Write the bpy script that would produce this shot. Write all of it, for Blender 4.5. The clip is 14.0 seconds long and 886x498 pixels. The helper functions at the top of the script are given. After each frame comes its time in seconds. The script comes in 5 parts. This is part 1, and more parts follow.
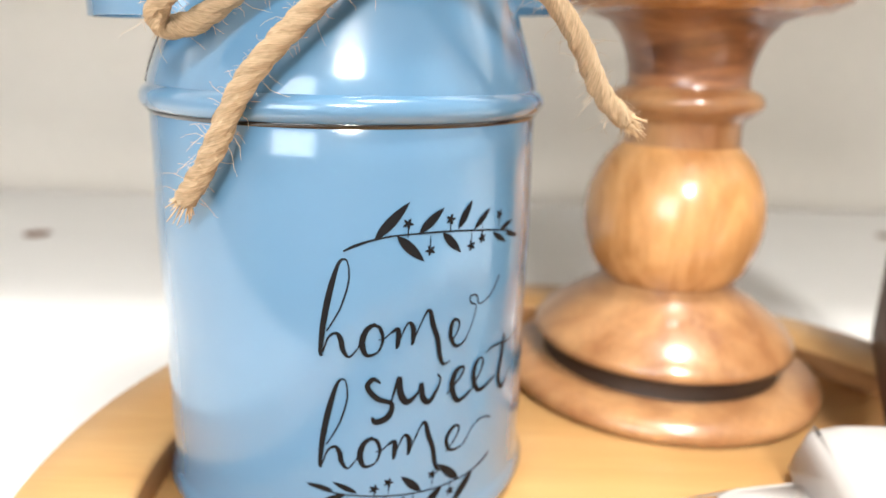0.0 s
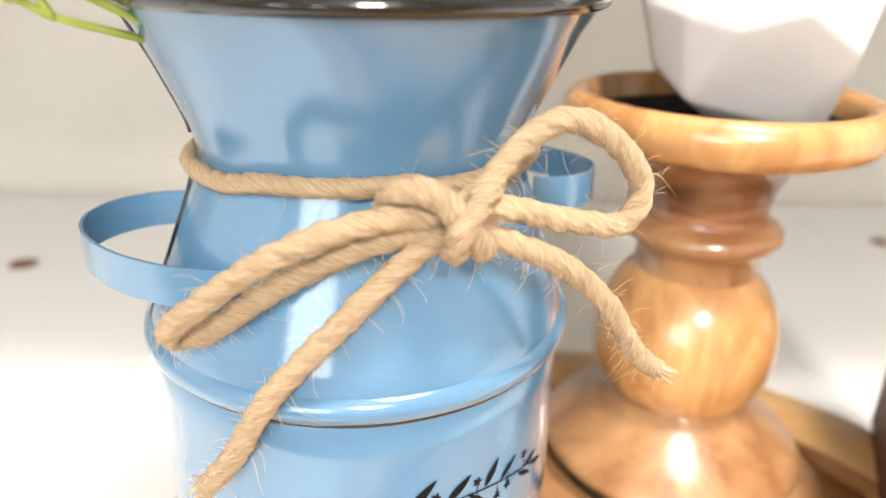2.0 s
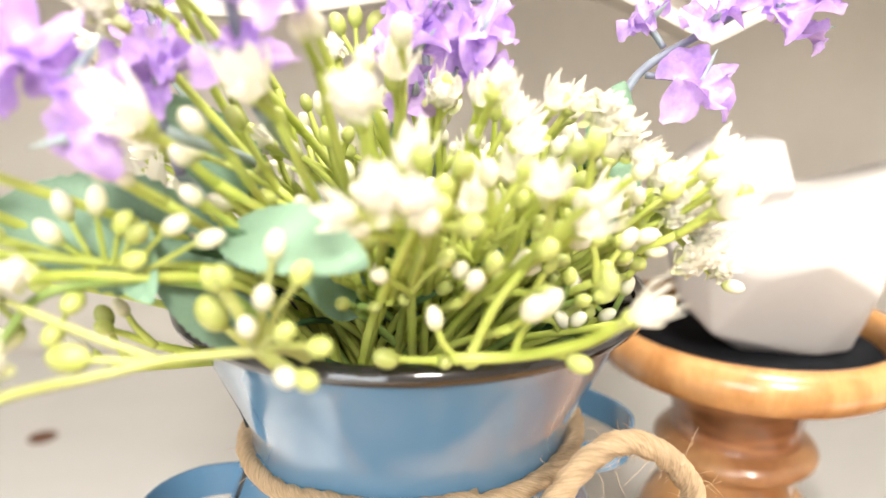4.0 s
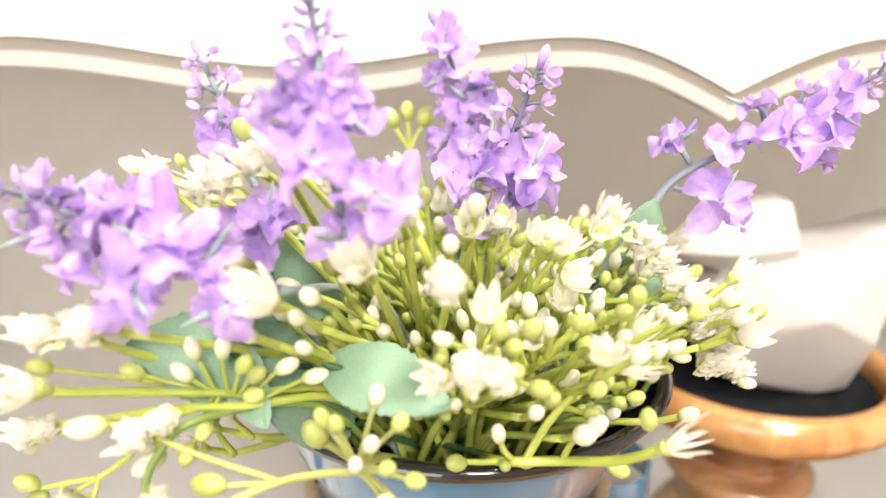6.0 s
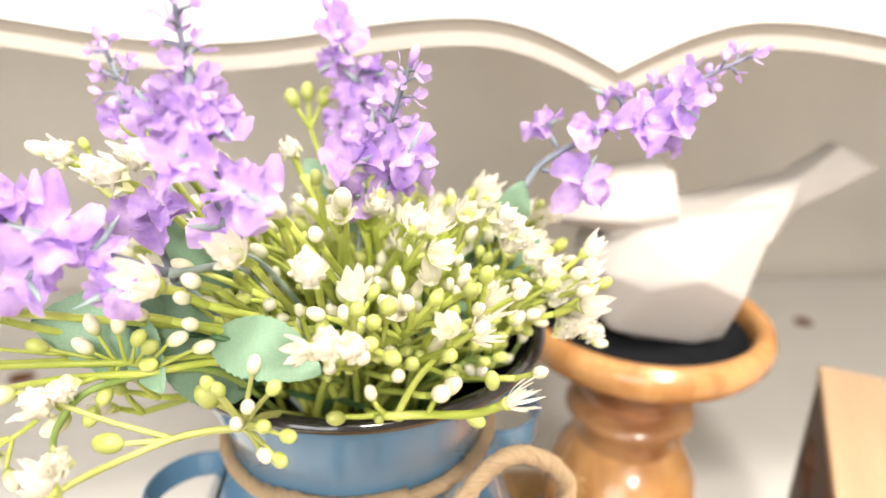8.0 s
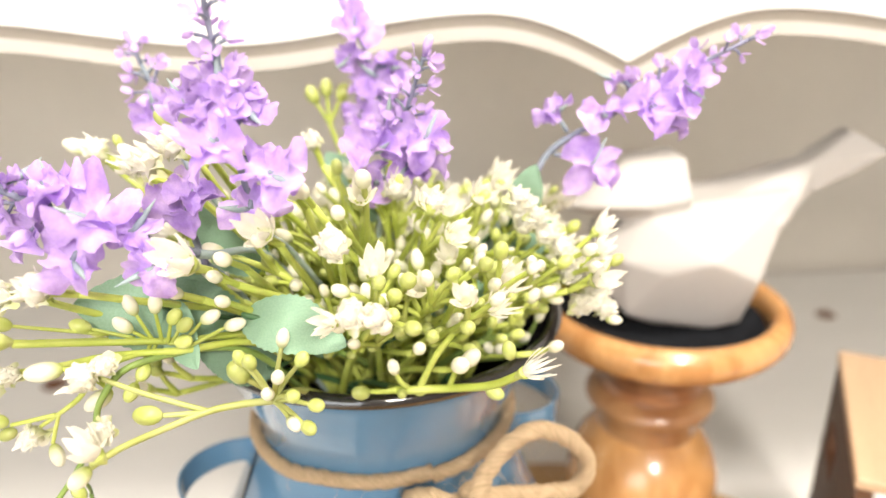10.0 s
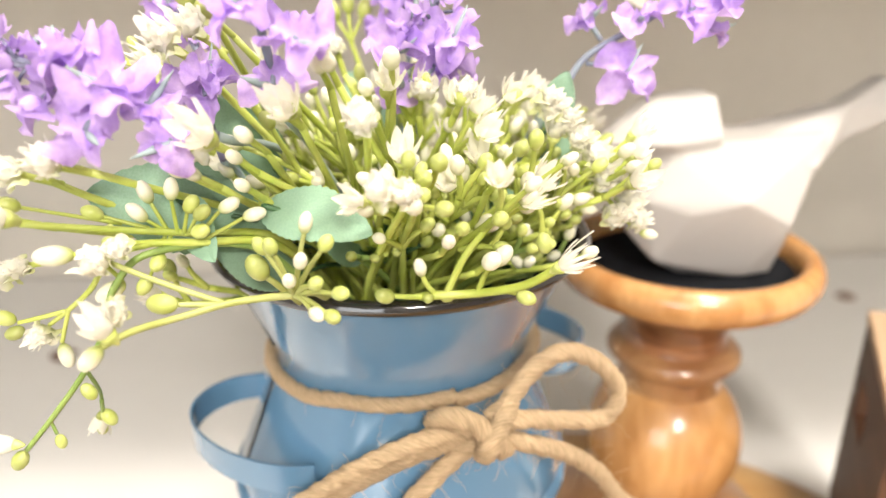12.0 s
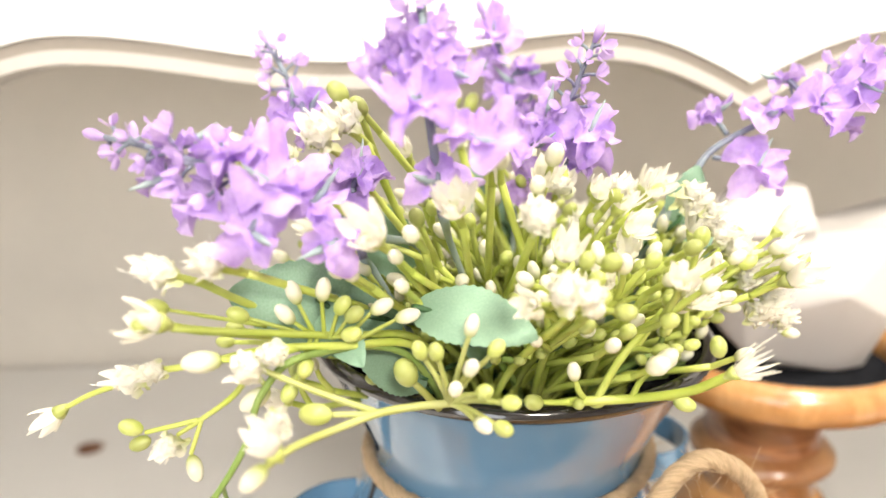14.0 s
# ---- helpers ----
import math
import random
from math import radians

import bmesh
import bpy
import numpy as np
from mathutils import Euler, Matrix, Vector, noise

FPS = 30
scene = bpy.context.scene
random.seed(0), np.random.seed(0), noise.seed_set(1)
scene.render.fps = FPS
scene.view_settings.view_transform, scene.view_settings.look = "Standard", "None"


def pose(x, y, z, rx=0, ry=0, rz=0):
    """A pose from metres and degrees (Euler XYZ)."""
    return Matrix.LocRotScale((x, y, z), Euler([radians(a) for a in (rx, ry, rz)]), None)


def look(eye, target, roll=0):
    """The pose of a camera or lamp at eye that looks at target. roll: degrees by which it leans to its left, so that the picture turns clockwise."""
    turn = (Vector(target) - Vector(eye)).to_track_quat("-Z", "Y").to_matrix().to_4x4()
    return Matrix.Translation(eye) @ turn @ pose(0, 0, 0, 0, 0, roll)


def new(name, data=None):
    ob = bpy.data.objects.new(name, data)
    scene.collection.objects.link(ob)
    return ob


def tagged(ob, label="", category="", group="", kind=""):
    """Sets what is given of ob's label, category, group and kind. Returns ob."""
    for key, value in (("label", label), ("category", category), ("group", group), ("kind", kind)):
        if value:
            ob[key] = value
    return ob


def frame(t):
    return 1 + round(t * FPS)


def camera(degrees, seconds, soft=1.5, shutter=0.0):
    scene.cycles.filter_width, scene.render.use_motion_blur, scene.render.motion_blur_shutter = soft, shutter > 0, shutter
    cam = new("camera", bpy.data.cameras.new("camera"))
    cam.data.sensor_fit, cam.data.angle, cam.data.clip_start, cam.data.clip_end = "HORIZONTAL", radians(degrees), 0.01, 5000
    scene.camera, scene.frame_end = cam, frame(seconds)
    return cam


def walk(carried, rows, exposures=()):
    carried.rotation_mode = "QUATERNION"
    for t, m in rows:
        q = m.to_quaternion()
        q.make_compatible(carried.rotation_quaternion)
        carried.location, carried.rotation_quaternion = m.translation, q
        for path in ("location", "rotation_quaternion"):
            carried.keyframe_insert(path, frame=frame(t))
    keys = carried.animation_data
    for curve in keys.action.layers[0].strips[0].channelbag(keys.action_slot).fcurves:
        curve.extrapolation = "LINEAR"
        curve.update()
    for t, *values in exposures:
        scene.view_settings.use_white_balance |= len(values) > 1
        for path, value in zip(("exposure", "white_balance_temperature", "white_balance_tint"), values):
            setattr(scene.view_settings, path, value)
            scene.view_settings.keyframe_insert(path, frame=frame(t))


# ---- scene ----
cam = camera(64.1, 14.0)
METRES, EYE, TILT, LEAN, TURN = 0.30, 0.1435, -15.5, -1.5, 0.0
ROWS = [
    (0.0, 0.0, 0.0, 0.0, 0.0, 0.0, 0.0),
    (0.5, -0.0114, 0.011, 0.0717, -0.01, -1.47, -0.08),
    (1.0, -0.0204, 0.0268, 0.1285, -0.42, -4.07, -0.03),
    (1.5, -0.0304, 0.0323, 0.2004, -0.98, -6.41, 0.06),
    (2.0, -0.0312, 0.0385, 0.2791, -1.36, -6.96, 0.67),
    (2.5, -0.0293, 0.0478, 0.3264, -1.55, -5.87, 1.11),
    (3.0, -0.0401, 0.0466, 0.3696, -1.43, -2.92, 1.46),
    (3.5, -0.053, 0.0347, 0.4007, -1.26, -0.22, 1.78),
    (4.0, -0.0644, 0.0236, 0.4315, -1.07, 1.45, 1.89),
    (6.5, -0.1067, -0.07, 0.5583, -1.09, -3.85, 1.65),
    (7.0, -0.0996, -0.0896, 0.5638, -2.54, -5.94, 1.19),
    (7.5, -0.0735, -0.1012, 0.5701, -3.52, -7.25, 1.22),
    (8.0, -0.0432, -0.111, 0.5765, -4.46, -6.82, 1.64),
    (10.5, -0.0437, -0.1414, 0.5425, -2.7, -6.02, 3.46),
    (11.0, -0.0483, -0.1314, 0.4962, -2.17, -6.31, 2.94),
    (11.5, -0.0511, -0.1219, 0.469, -1.74, -6.77, 2.45),
    (12.0, -0.064, -0.1174, 0.4701, -2.36, -5.73, 2.76),
    (12.5, -0.0787, -0.114, 0.4475, -2.28, -3.37, 3.13),
    (13.0, -0.1173, -0.1259, 0.4594, -2.46, -0.93, 3.11),
    (13.5, -0.1536, -0.1117, 0.4823, -2.23, 0.67, 2.48),
    (14.0, -0.1752, -0.0853, 0.4873, -2.46, 0.93, 2.77),
]
walk(cam, [(t, pose(0, 0, EYE, TILT, LEAN, TURN) @ pose(METRES * x, METRES * y, METRES * z, 90 + pitch, roll, yaw)) for t, x, y, z, yaw, pitch, roll in ROWS],
     exposures=[(0.0, 0.30, 5800, 7.2), (2.0, 0.36, 5920, 7.5), (4.0, 0.28, 6120, 8.5), (6.5, -0.01, 6260, 8.8), (14.0, 0.02, 6240, 8.8)])

# ---- camera focus ----
cam.data.dof.use_dof = True
cam.data.dof.focus_distance = 0.158
cam.data.dof.aperture_fstop = 8.0

# ---- world and lights ----
world = bpy.data.worlds.new("sky")
scene.world = world
world.use_nodes = True
wn = world.node_tree
sky = wn.nodes.new("ShaderNodeTexSky")
sky.sky_type = "NISHITA"
sky.sun_disc = False
sky.sun_elevation, sky.sun_rotation = radians(40), radians(150)
wn.links.new(sky.outputs[0], wn.nodes["Background"].inputs[0])
wn.nodes["Background"].inputs[1].default_value = 0.1


def area_lamp(name, eye, target, w, h, power, colour):
    data = bpy.data.lights.new(name, "AREA")
    data.shape, data.size, data.size_y, data.energy, data.color = "RECTANGLE", w, h, power, colour
    ob = new(name, data)
    ob.matrix_world = look(eye, target)
    return ob


# two lamps hang from the ceiling, one across the room and one above the counter; a soft unseen fill is added at the
# opening behind
FRONT_LAMP, TOP_LAMP = (0.22, -1.70, 1.46), (0.26, -0.12, 1.24)
area_lamp("front_lamp_light", FRONT_LAMP, (0.0, 0.25, 0.1), 0.34, 0.34, 62.0, (1.0, 0.90, 0.78))
area_lamp("top_lamp_light", TOP_LAMP, (0.0, 0.22, 0.0), 0.22, 0.22, 17.0, (1.0, 0.90, 0.78))
area_lamp("added_fill_light", (-0.95, -1.93, 0.75), (-0.2, 0.2, 0.2), 1.0, 1.1, 23.0, (1.0, 0.97, 0.93))


# ---- materials ----
def material(name, colour, rough=0.5, metal=0.0, coat=0.0, scale=40.0, vary=0.12, bump=0.05, stretch=(1, 1, 1), colour2=None, fine=400.0,
             per_object=0.0, trans=0.0, sss=0.0, detail=5.0):
    m = bpy.data.materials.new(name)
    m.use_nodes = True
    n, l = m.node_tree.nodes, m.node_tree.links
    b = n["Principled BSDF"]
    tc, mp = n.new("ShaderNodeTexCoord"), n.new("ShaderNodeMapping")
    mp.inputs["Scale"].default_value = stretch
    l.new(tc.outputs["Object"], mp.inputs[0])
    big, small = n.new("ShaderNodeTexNoise"), n.new("ShaderNodeTexNoise")
    for t, s in ((big, scale), (small, fine)):
        t.inputs["Scale"].default_value, t.inputs["Detail"].default_value = s, detail
        l.new(mp.outputs[0], t.inputs[0])
    mix = n.new("ShaderNodeMix")
    mix.data_type = "RGBA"
    ramp = n.new("ShaderNodeMapRange")
    ramp.inputs[1].default_value, ramp.inputs[2].default_value = 0.35, 0.65
    l.new(big.outputs[0], ramp.inputs[0])
    l.new(ramp.outputs[0], mix.inputs[0])
    c2 = colour2 or tuple(c * (1 - vary) for c in colour)
    mix.inputs[6].default_value, mix.inputs[7].default_value = (*colour, 1), (*c2, 1)
    hsv = n.new("ShaderNodeHueSaturation")
    l.new(mix.outputs[2], hsv.inputs["Color"])
    f = n.new("ShaderNodeMapRange")
    f.inputs[3].default_value, f.inputs[4].default_value = 1 - vary * 0.7, 1 + vary * 0.7
    l.new(small.outputs[0], f.inputs[0])
    if per_object:
        info, am, mul = n.new("ShaderNodeObjectInfo"), n.new("ShaderNodeMapRange"), n.new("ShaderNodeMath")
        am.inputs[3].default_value, am.inputs[4].default_value = 1 - per_object, 1 + per_object
        l.new(info.outputs["Random"], am.inputs[0])
        mul.operation = "MULTIPLY"
        l.new(f.outputs[0], mul.inputs[0]), l.new(am.outputs[0], mul.inputs[1])
        l.new(mul.outputs[0], hsv.inputs["Value"])
    else:
        l.new(f.outputs[0], hsv.inputs["Value"])
    l.new(hsv.outputs[0], b.inputs["Base Color"])
    b.inputs["Roughness"].default_value, b.inputs["Metallic"].default_value, b.inputs["Coat Weight"].default_value = rough, metal, coat
    b.inputs["Coat Roughness"].default_value = 0.06
    if sss:
        b.inputs["Subsurface Weight"].default_value, b.inputs["Subsurface Scale"].default_value = sss, 0.002
        b.inputs["Subsurface Radius"].default_value = (1, 1, 0.7)
    if trans:
        tl, ms = n.new("ShaderNodeBsdfTranslucent"), n.new("ShaderNodeMixShader")
        l.new(hsv.outputs[0], tl.inputs["Color"])
        ms.inputs[0].default_value = trans
        l.new(b.outputs[0], ms.inputs[1]), l.new(tl.outputs[0], ms.inputs[2])
        l.new(ms.outputs[0], n["Material Output"].inputs["Surface"])
    if bump:
        bp = n.new("ShaderNodeBump")
        bp.inputs["Strength"].default_value, bp.inputs["Distance"].default_value = bump, 0.001
        l.new(small.outputs[0], bp.inputs["Height"])
        l.new(bp.outputs[0], b.inputs["Normal"])
    return m


M = {}
M["blue"] = material("blue_enamel", (0.101, 0.206, 0.328), 0.16, coat=0.8, scale=18, vary=0.03, bump=0.02, fine=120)
M["blue"].node_tree.nodes["Principled BSDF"].inputs["Coat Roughness"].default_value = 0.12
M["black"] = material("black_enamel", (0.012, 0.010, 0.010), 0.12, coat=0.6, scale=60, vary=0.2, bump=0.02)
M["ink"] = material("black_vinyl", (0.006, 0.006, 0.007), 0.65, scale=90, vary=0.2, bump=0.0)
M["jute"] = material("jute", (0.70, 0.515, 0.315), 0.9, scale=2.6, vary=0.46, bump=1.0, colour2=(0.48, 0.335, 0.19), fine=7.0)
jn = M["jute"].node_tree
fib = jn.nodes.new("ShaderNodeAttribute")
fib.attribute_name = "fibre"
for nd in [x for x in jn.nodes if x.bl_idname == "ShaderNodeTexNoise"]:
    jn.links.new(fib.outputs["Vector"], nd.inputs["Vector"])
M["mango"] = material("mango_wood", (0.40, 0.215, 0.092), 0.28, coat=0.6, scale=32, vary=0.4, bump=0.05, stretch=(1, 1, 0.35), colour2=(0.25, 0.11, 0.042), fine=190)
# darker copy of the wood, its colour carries the dish's shade
M["mango_shaded"] = material("mango_wood_shaded", (0.35, 0.155, 0.062), 0.3, coat=0.5, scale=26, vary=0.4, bump=0.05, stretch=(1, 1, 4.5), colour2=(0.16, 0.062, 0.025), fine=160)
M["mango_pale"] = material("mango_wood_pale", (0.57, 0.305, 0.115), 0.26, coat=0.6, scale=34, vary=0.25, bump=0.04, stretch=(1.6, 1, 0.4), colour2=(0.40, 0.185, 0.06), fine=220)
for wood, twist in (("mango", 1.6), ("mango_shaded", 1.0), ("mango_pale", 2.2)):
    for nd in M[wood].node_tree.nodes:
        if nd.bl_idname == "ShaderNodeTexNoise":
            nd.inputs["Distortion"].default_value = twist
M["dark_groove"] = material("near_black_wood", (0.035, 0.018, 0.010), 0.5, scale=60, vary=0.3)
M["bamboo"] = material("bamboo", (0.57, 0.34, 0.135), 0.38, coat=0.25, scale=22, vary=0.14, bump=0.05, stretch=(0.25, 3.2, 1), colour2=(0.51, 0.285, 0.10), fine=160)
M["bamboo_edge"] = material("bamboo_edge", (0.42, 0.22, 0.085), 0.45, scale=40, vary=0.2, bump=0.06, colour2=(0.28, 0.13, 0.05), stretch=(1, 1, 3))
M["ceramic"] = material("white_ceramic", (0.47, 0.445, 0.42), 0.6, scale=30, vary=0.03, bump=0.03, fine=300)
M["felt"] = material("black_felt", (0.012, 0.013, 0.016), 0.9, scale=120, vary=0.3, bump=0.3)
M["crate_top"] = material("raw_pine", (0.56, 0.39, 0.245), 0.6, scale=24, vary=0.14, bump=0.08, stretch=(3, 0.3, 1))
# the shade on the crate's sides is put into this dark brown
M["crate_side"] = material("dark_shaded_wood", (0.12, 0.055, 0.028), 0.55, scale=24, vary=0.3, bump=0.1, stretch=(1, 0.3, 3))
M["paint"] = material("white_paint", (0.83, 0.815, 0.79), 0.5, scale=9, vary=0.035, bump=0.06, stretch=(0.4, 2.0, 1), fine=90)
M["panel"] = material("beige_paint", (0.86, 0.805, 0.72), 0.6, scale=7, vary=0.05, bump=0.05, fine=80)
# this grey and beige carry the shade of the valance's recessed edge
M["groove"] = material("groove_shade_grey", (0.30, 0.265, 0.225), 0.6, scale=30, vary=0.12, bump=0.05)
M["bead"] = material("bead_shade_beige", (0.51, 0.48, 0.44), 0.6, scale=30, vary=0.06, bump=0.05)
M["ink"].node_tree.nodes["Principled BSDF"].inputs["Specular IOR Level"].default_value = 0.15
M["felt"].node_tree.nodes["Principled BSDF"].inputs["Specular IOR Level"].default_value = 0.1
M["knot"] = material("bare_knot", (0.22, 0.095, 0.045), 0.7, scale=160, vary=0.4, bump=0.2)
M["room"] = material("room_paint", (0.78, 0.76, 0.73), 0.8, scale=3, vary=0.04, bump=0.02)
M["floorwood"] = material("floor_wood", (0.30, 0.19, 0.11), 0.5, scale=8, vary=0.2, bump=0.05, stretch=(0.2, 3, 1))
M["stem"] = material("green_stem", (0.45, 0.53, 0.085), 0.40, scale=90, vary=0.18, bump=0.04, colour2=(0.56, 0.61, 0.16), per_object=0.22, trans=0.16)
M["stem_pale"] = material("pale_stem", (0.45, 0.48, 0.13), 0.45, scale=90, vary=0.12, bump=0.04, colour2=(0.51, 0.53, 0.20), per_object=0.1, trans=0.25)
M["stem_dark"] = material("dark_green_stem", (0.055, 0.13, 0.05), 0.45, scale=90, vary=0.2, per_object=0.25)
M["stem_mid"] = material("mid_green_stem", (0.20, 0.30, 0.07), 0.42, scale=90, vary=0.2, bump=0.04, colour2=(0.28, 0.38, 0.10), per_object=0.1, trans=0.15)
M["bud_green"] = material("green_bud", (0.48, 0.55, 0.12), 0.32, scale=260, vary=0.15, bump=0.03, colour2=(0.60, 0.63, 0.24), per_object=0.22, trans=0.2)
M["bud_white"] = material("white_bud", (0.92, 0.89, 0.77), 0.38, scale=260, vary=0.05, bump=0.04, colour2=(0.82, 0.80, 0.60), per_object=0.06, trans=0.25)


def tint_from_base(m, colour, low, high):
    """Pigment that runs from colour at an object's base to the material's own colour further up."""
    n, l = m.node_tree.nodes, m.node_tree.links
    hsv = n["Hue/Saturation/Value"]
    src = hsv.inputs["Color"].links[0].from_socket
    tc, sep, rg, mx = n.new("ShaderNodeTexCoord"), n.new("ShaderNodeSeparateXYZ"), n.new("ShaderNodeMapRange"), n.new("ShaderNodeMix")
    mx.data_type = "RGBA"
    rg.inputs[1].default_value, rg.inputs[2].default_value = low, high
    l.new(tc.outputs["Object"], sep.inputs[0]), l.new(sep.outputs["Z"], rg.inputs[0]), l.new(rg.outputs[0], mx.inputs[0])
    mx.inputs[6].default_value = (*colour, 1)
    l.new(src, mx.inputs[7]), l.new(mx.outputs[2], hsv.inputs["Color"])


tint_from_base(M["bud_white"], (0.50, 0.55, 0.18), 0.0, 0.0022)
M["petal_white"] = material("cream_petal", (0.93, 0.91, 0.84), 0.6, scale=240, vary=0.05, bump=0.2, colour2=(0.88, 0.85, 0.73), per_object=0.05, trans=0.45)
tint_from_base(M["petal_white"], (0.66, 0.69, 0.34), -0.0006, 0.0014)
M["lilac"] = material("lilac_petal", (0.70, 0.53, 0.84), 0.8, scale=150, vary=0.22, bump=0.25, colour2=(0.43, 0.27, 0.68), fine=1500, per_object=0.16, trans=0.36)
M["lilac_stem"] = material("grey_violet_stem", (0.19, 0.18, 0.28), 0.5, scale=120, vary=0.25, bump=0.05, colour2=(0.19, 0.23, 0.26))
M["stem_teal"] = material("grey_teal_stem", (0.26, 0.33, 0.34), 0.5, scale=120, vary=0.2, bump=0.05, colour2=(0.33, 0.40, 0.38))
M["sage"] = material("sage_leaf", (0.275, 0.425, 0.305), 0.6, scale=70, vary=0.10, bump=0.12, colour2=(0.23, 0.37, 0.255), fine=900, per_object=0.28, trans=0.25)

# ---- building helpers ----
def link_mesh(name, bm, mat, smooth=True):
    me = bpy.data.meshes.new(name)
    bmesh.ops.recalc_face_normals(bm, faces=bm.faces)
    bm.to_mesh(me)
    bm.free()
    for p in me.polygons:
        p.use_smooth = smooth
    me.materials.append(mat)
    return me


def part(name, bm, mat, parent=None, label="", smooth=True):
    me = bm if isinstance(bm, bpy.types.Mesh) else link_mesh(name, bm, mat, smooth)
    ob = new(name, me)
    ob.parent = parent
    return tagged(ob, label)


def thing(name, label, category, place=(0, 0, 0), group="", kind=""):
    ob = new(name)
    ob.empty_display_size = 0.01
    ob.location = place
    return tagged(ob, label, category, group, kind)


def box(bm, x0, x1, y0, y1, z0, z1, bevel=0.0):
    b = bmesh.new()
    bmesh.ops.create_cube(b, size=1)
    for v in b.verts:
        v.co = Vector((x0 + (v.co.x + 0.5) * (x1 - x0), y0 + (v.co.y + 0.5) * (y1 - y0), z0 + (v.co.z + 0.5) * (z1 - z0)))
    if bevel:
        bmesh.ops.bevel(b, geom=b.edges[:], offset=bevel, segments=2, affect="EDGES", profile=0.5)
    me = bpy.data.meshes.new("tmp")
    b.to_mesh(me)
    b.free()
    bm.from_mesh(me)
    bpy.data.meshes.remove(me)
    return bm


def boxed(*a, bevel=0.0):
    return box(bmesh.new(), *a, bevel=bevel)


def lathe(profile, seg=96, lean=None):
    """A turned shape round the z axis from (radius, height) pairs; lean shifts the rings sideways with height."""
    bm = bmesh.new()
    rings = []
    for r, z in profile:
        dx = lean(z) if lean else 0.0
        if r < 1e-6:
            rings.append([bm.verts.new((dx, 0, z))])
        else:
            rings.append([bm.verts.new((dx + r * math.cos(2 * math.pi * i / seg), r * math.sin(2 * math.pi * i / seg), z)) for i in range(seg)])
    for a, b in zip(rings, rings[1:]):
        for i in range(seg):
            j = (i + 1) % seg
            q = [a[i % len(a)], a[j % len(a)], b[j % len(b)], b[i % len(b)]]
            q = [v for k, v in enumerate(q) if v not in q[:k]]
            if len(q) > 2:
                bm.faces.new(q)
    return bm


def smooth_path(pts, n):
    """Catmull-Rom through the points, n samples a stretch."""
    p = [Vector(q) for q in pts]
    p = [p[0] * 2 - p[1]] + p + [p[-1] * 2 - p[-2]]
    out = []
    for a, b, c, d in zip(p, p[1:], p[2:], p[3:]):
        for k in range(n):
            t = k / n
            out.append(0.5 * (2 * b + (c - a) * t + (2 * a - 5 * b + 4 * c - d) * t * t + (3 * b - a - 3 * c + d) * t ** 3))
    return out + [p[-2]]


def tube(bm, pts, radii, sides=8, cap=True):
    """A tube along pts; radii one number or one a point."""
    pts = [Vector(q) for q in pts]
    if isinstance(radii, (int, float)):
        radii = [radii] * len(pts)
    t0 = (pts[1] - pts[0]).normalized()
    u = t0.orthogonal().normalized()
    rings = []
    for i, q in enumerate(pts):
        t = (pts[min(i + 1, len(pts) - 1)] - pts[max(i - 1, 0)]).normalized()
        u = (u - t * u.dot(t)).normalized()
        w = t.cross(u)
        rings.append([bm.verts.new(q + radii[i] * (math.cos(2 * math.pi * k / sides) * u + math.sin(2 * math.pi * k / sides) * w)) for k in range(sides)])
    for a, b in zip(rings, rings[1:]):
        for k in range(sides):
            bm.faces.new((a[k], a[(k + 1) % sides], b[(k + 1) % sides], b[k]))
    if cap:
        bm.faces.new(rings[0][::-1]), bm.faces.new(rings[-1])
    return bm


# ---- the room ----
def structure(name, bm, mat, label, category="wall", smooth=False):
    ob = part(name, bm, mat, None, "", smooth)
    return tagged(ob, label, category, "", "structure")


RX, RY0, RY1, RZ0, RZ1 = 1.9, -2.0, 0.86, -0.92, 1.6
structure("floor", boxed(-RX, RX, RY0, RY1, RZ0 - 0.05, RZ0), M["floorwood"], "brown wooden floor of the room", "floor")
structure("ceiling", boxed(-RX, RX, RY0, RY1, RZ1, RZ1 + 0.05), M["room"], "plain off-white painted ceiling", "ceiling")
structure("wall_north", boxed(-RX, RX, RY1, RY1 + 0.08, RZ0, RZ1), M["room"], "plain off-white painted wall behind the hutch")
structure("wall_east", boxed(RX, RX + 0.08, RY0, RY1, RZ0, RZ1), M["room"], "plain off-white painted side wall")
structure("wall_west", boxed(-RX - 0.08, -RX, RY0, RY1, RZ0, RZ1), M["room"], "plain off-white painted side wall")
# the opening and its frame are unseen, added round the fill light
ws = bmesh.new()
for a in ((-RX, -1.5, RY0 - 0.08, RY0, RZ0, RZ1), (-0.4, RX, RY0 - 0.08, RY0, RZ0, RZ1), (-1.5, -0.4, RY0 - 0.08, RY0, RZ0, 0.15), (-1.5, -0.4, RY0 - 0.08, RY0, 1.35, RZ1)):
    box(ws, *a)
structure("wall_south", ws, M["room"], "plain off-white wall with an unseen added window opening")
wf = tagged(new("added_window"), "unseen added white painted window frame with one upright bar", "window", "", "structure")
fr = bmesh.new()
for a in ((-1.5, -1.45, 0.15, 1.35), (-0.45, -0.4, 0.15, 1.35), (-0.97, -0.93, 0.2, 1.3), (-1.45, -0.45, 0.15, 0.2), (-1.45, -0.45, 1.3, 1.35)):
    box(fr, a[0], a[1], RY0 - 0.06, RY0 - 0.01, a[2], a[3], bevel=0.004)
part("window_frame", fr, M["paint"], wf, smooth=False)
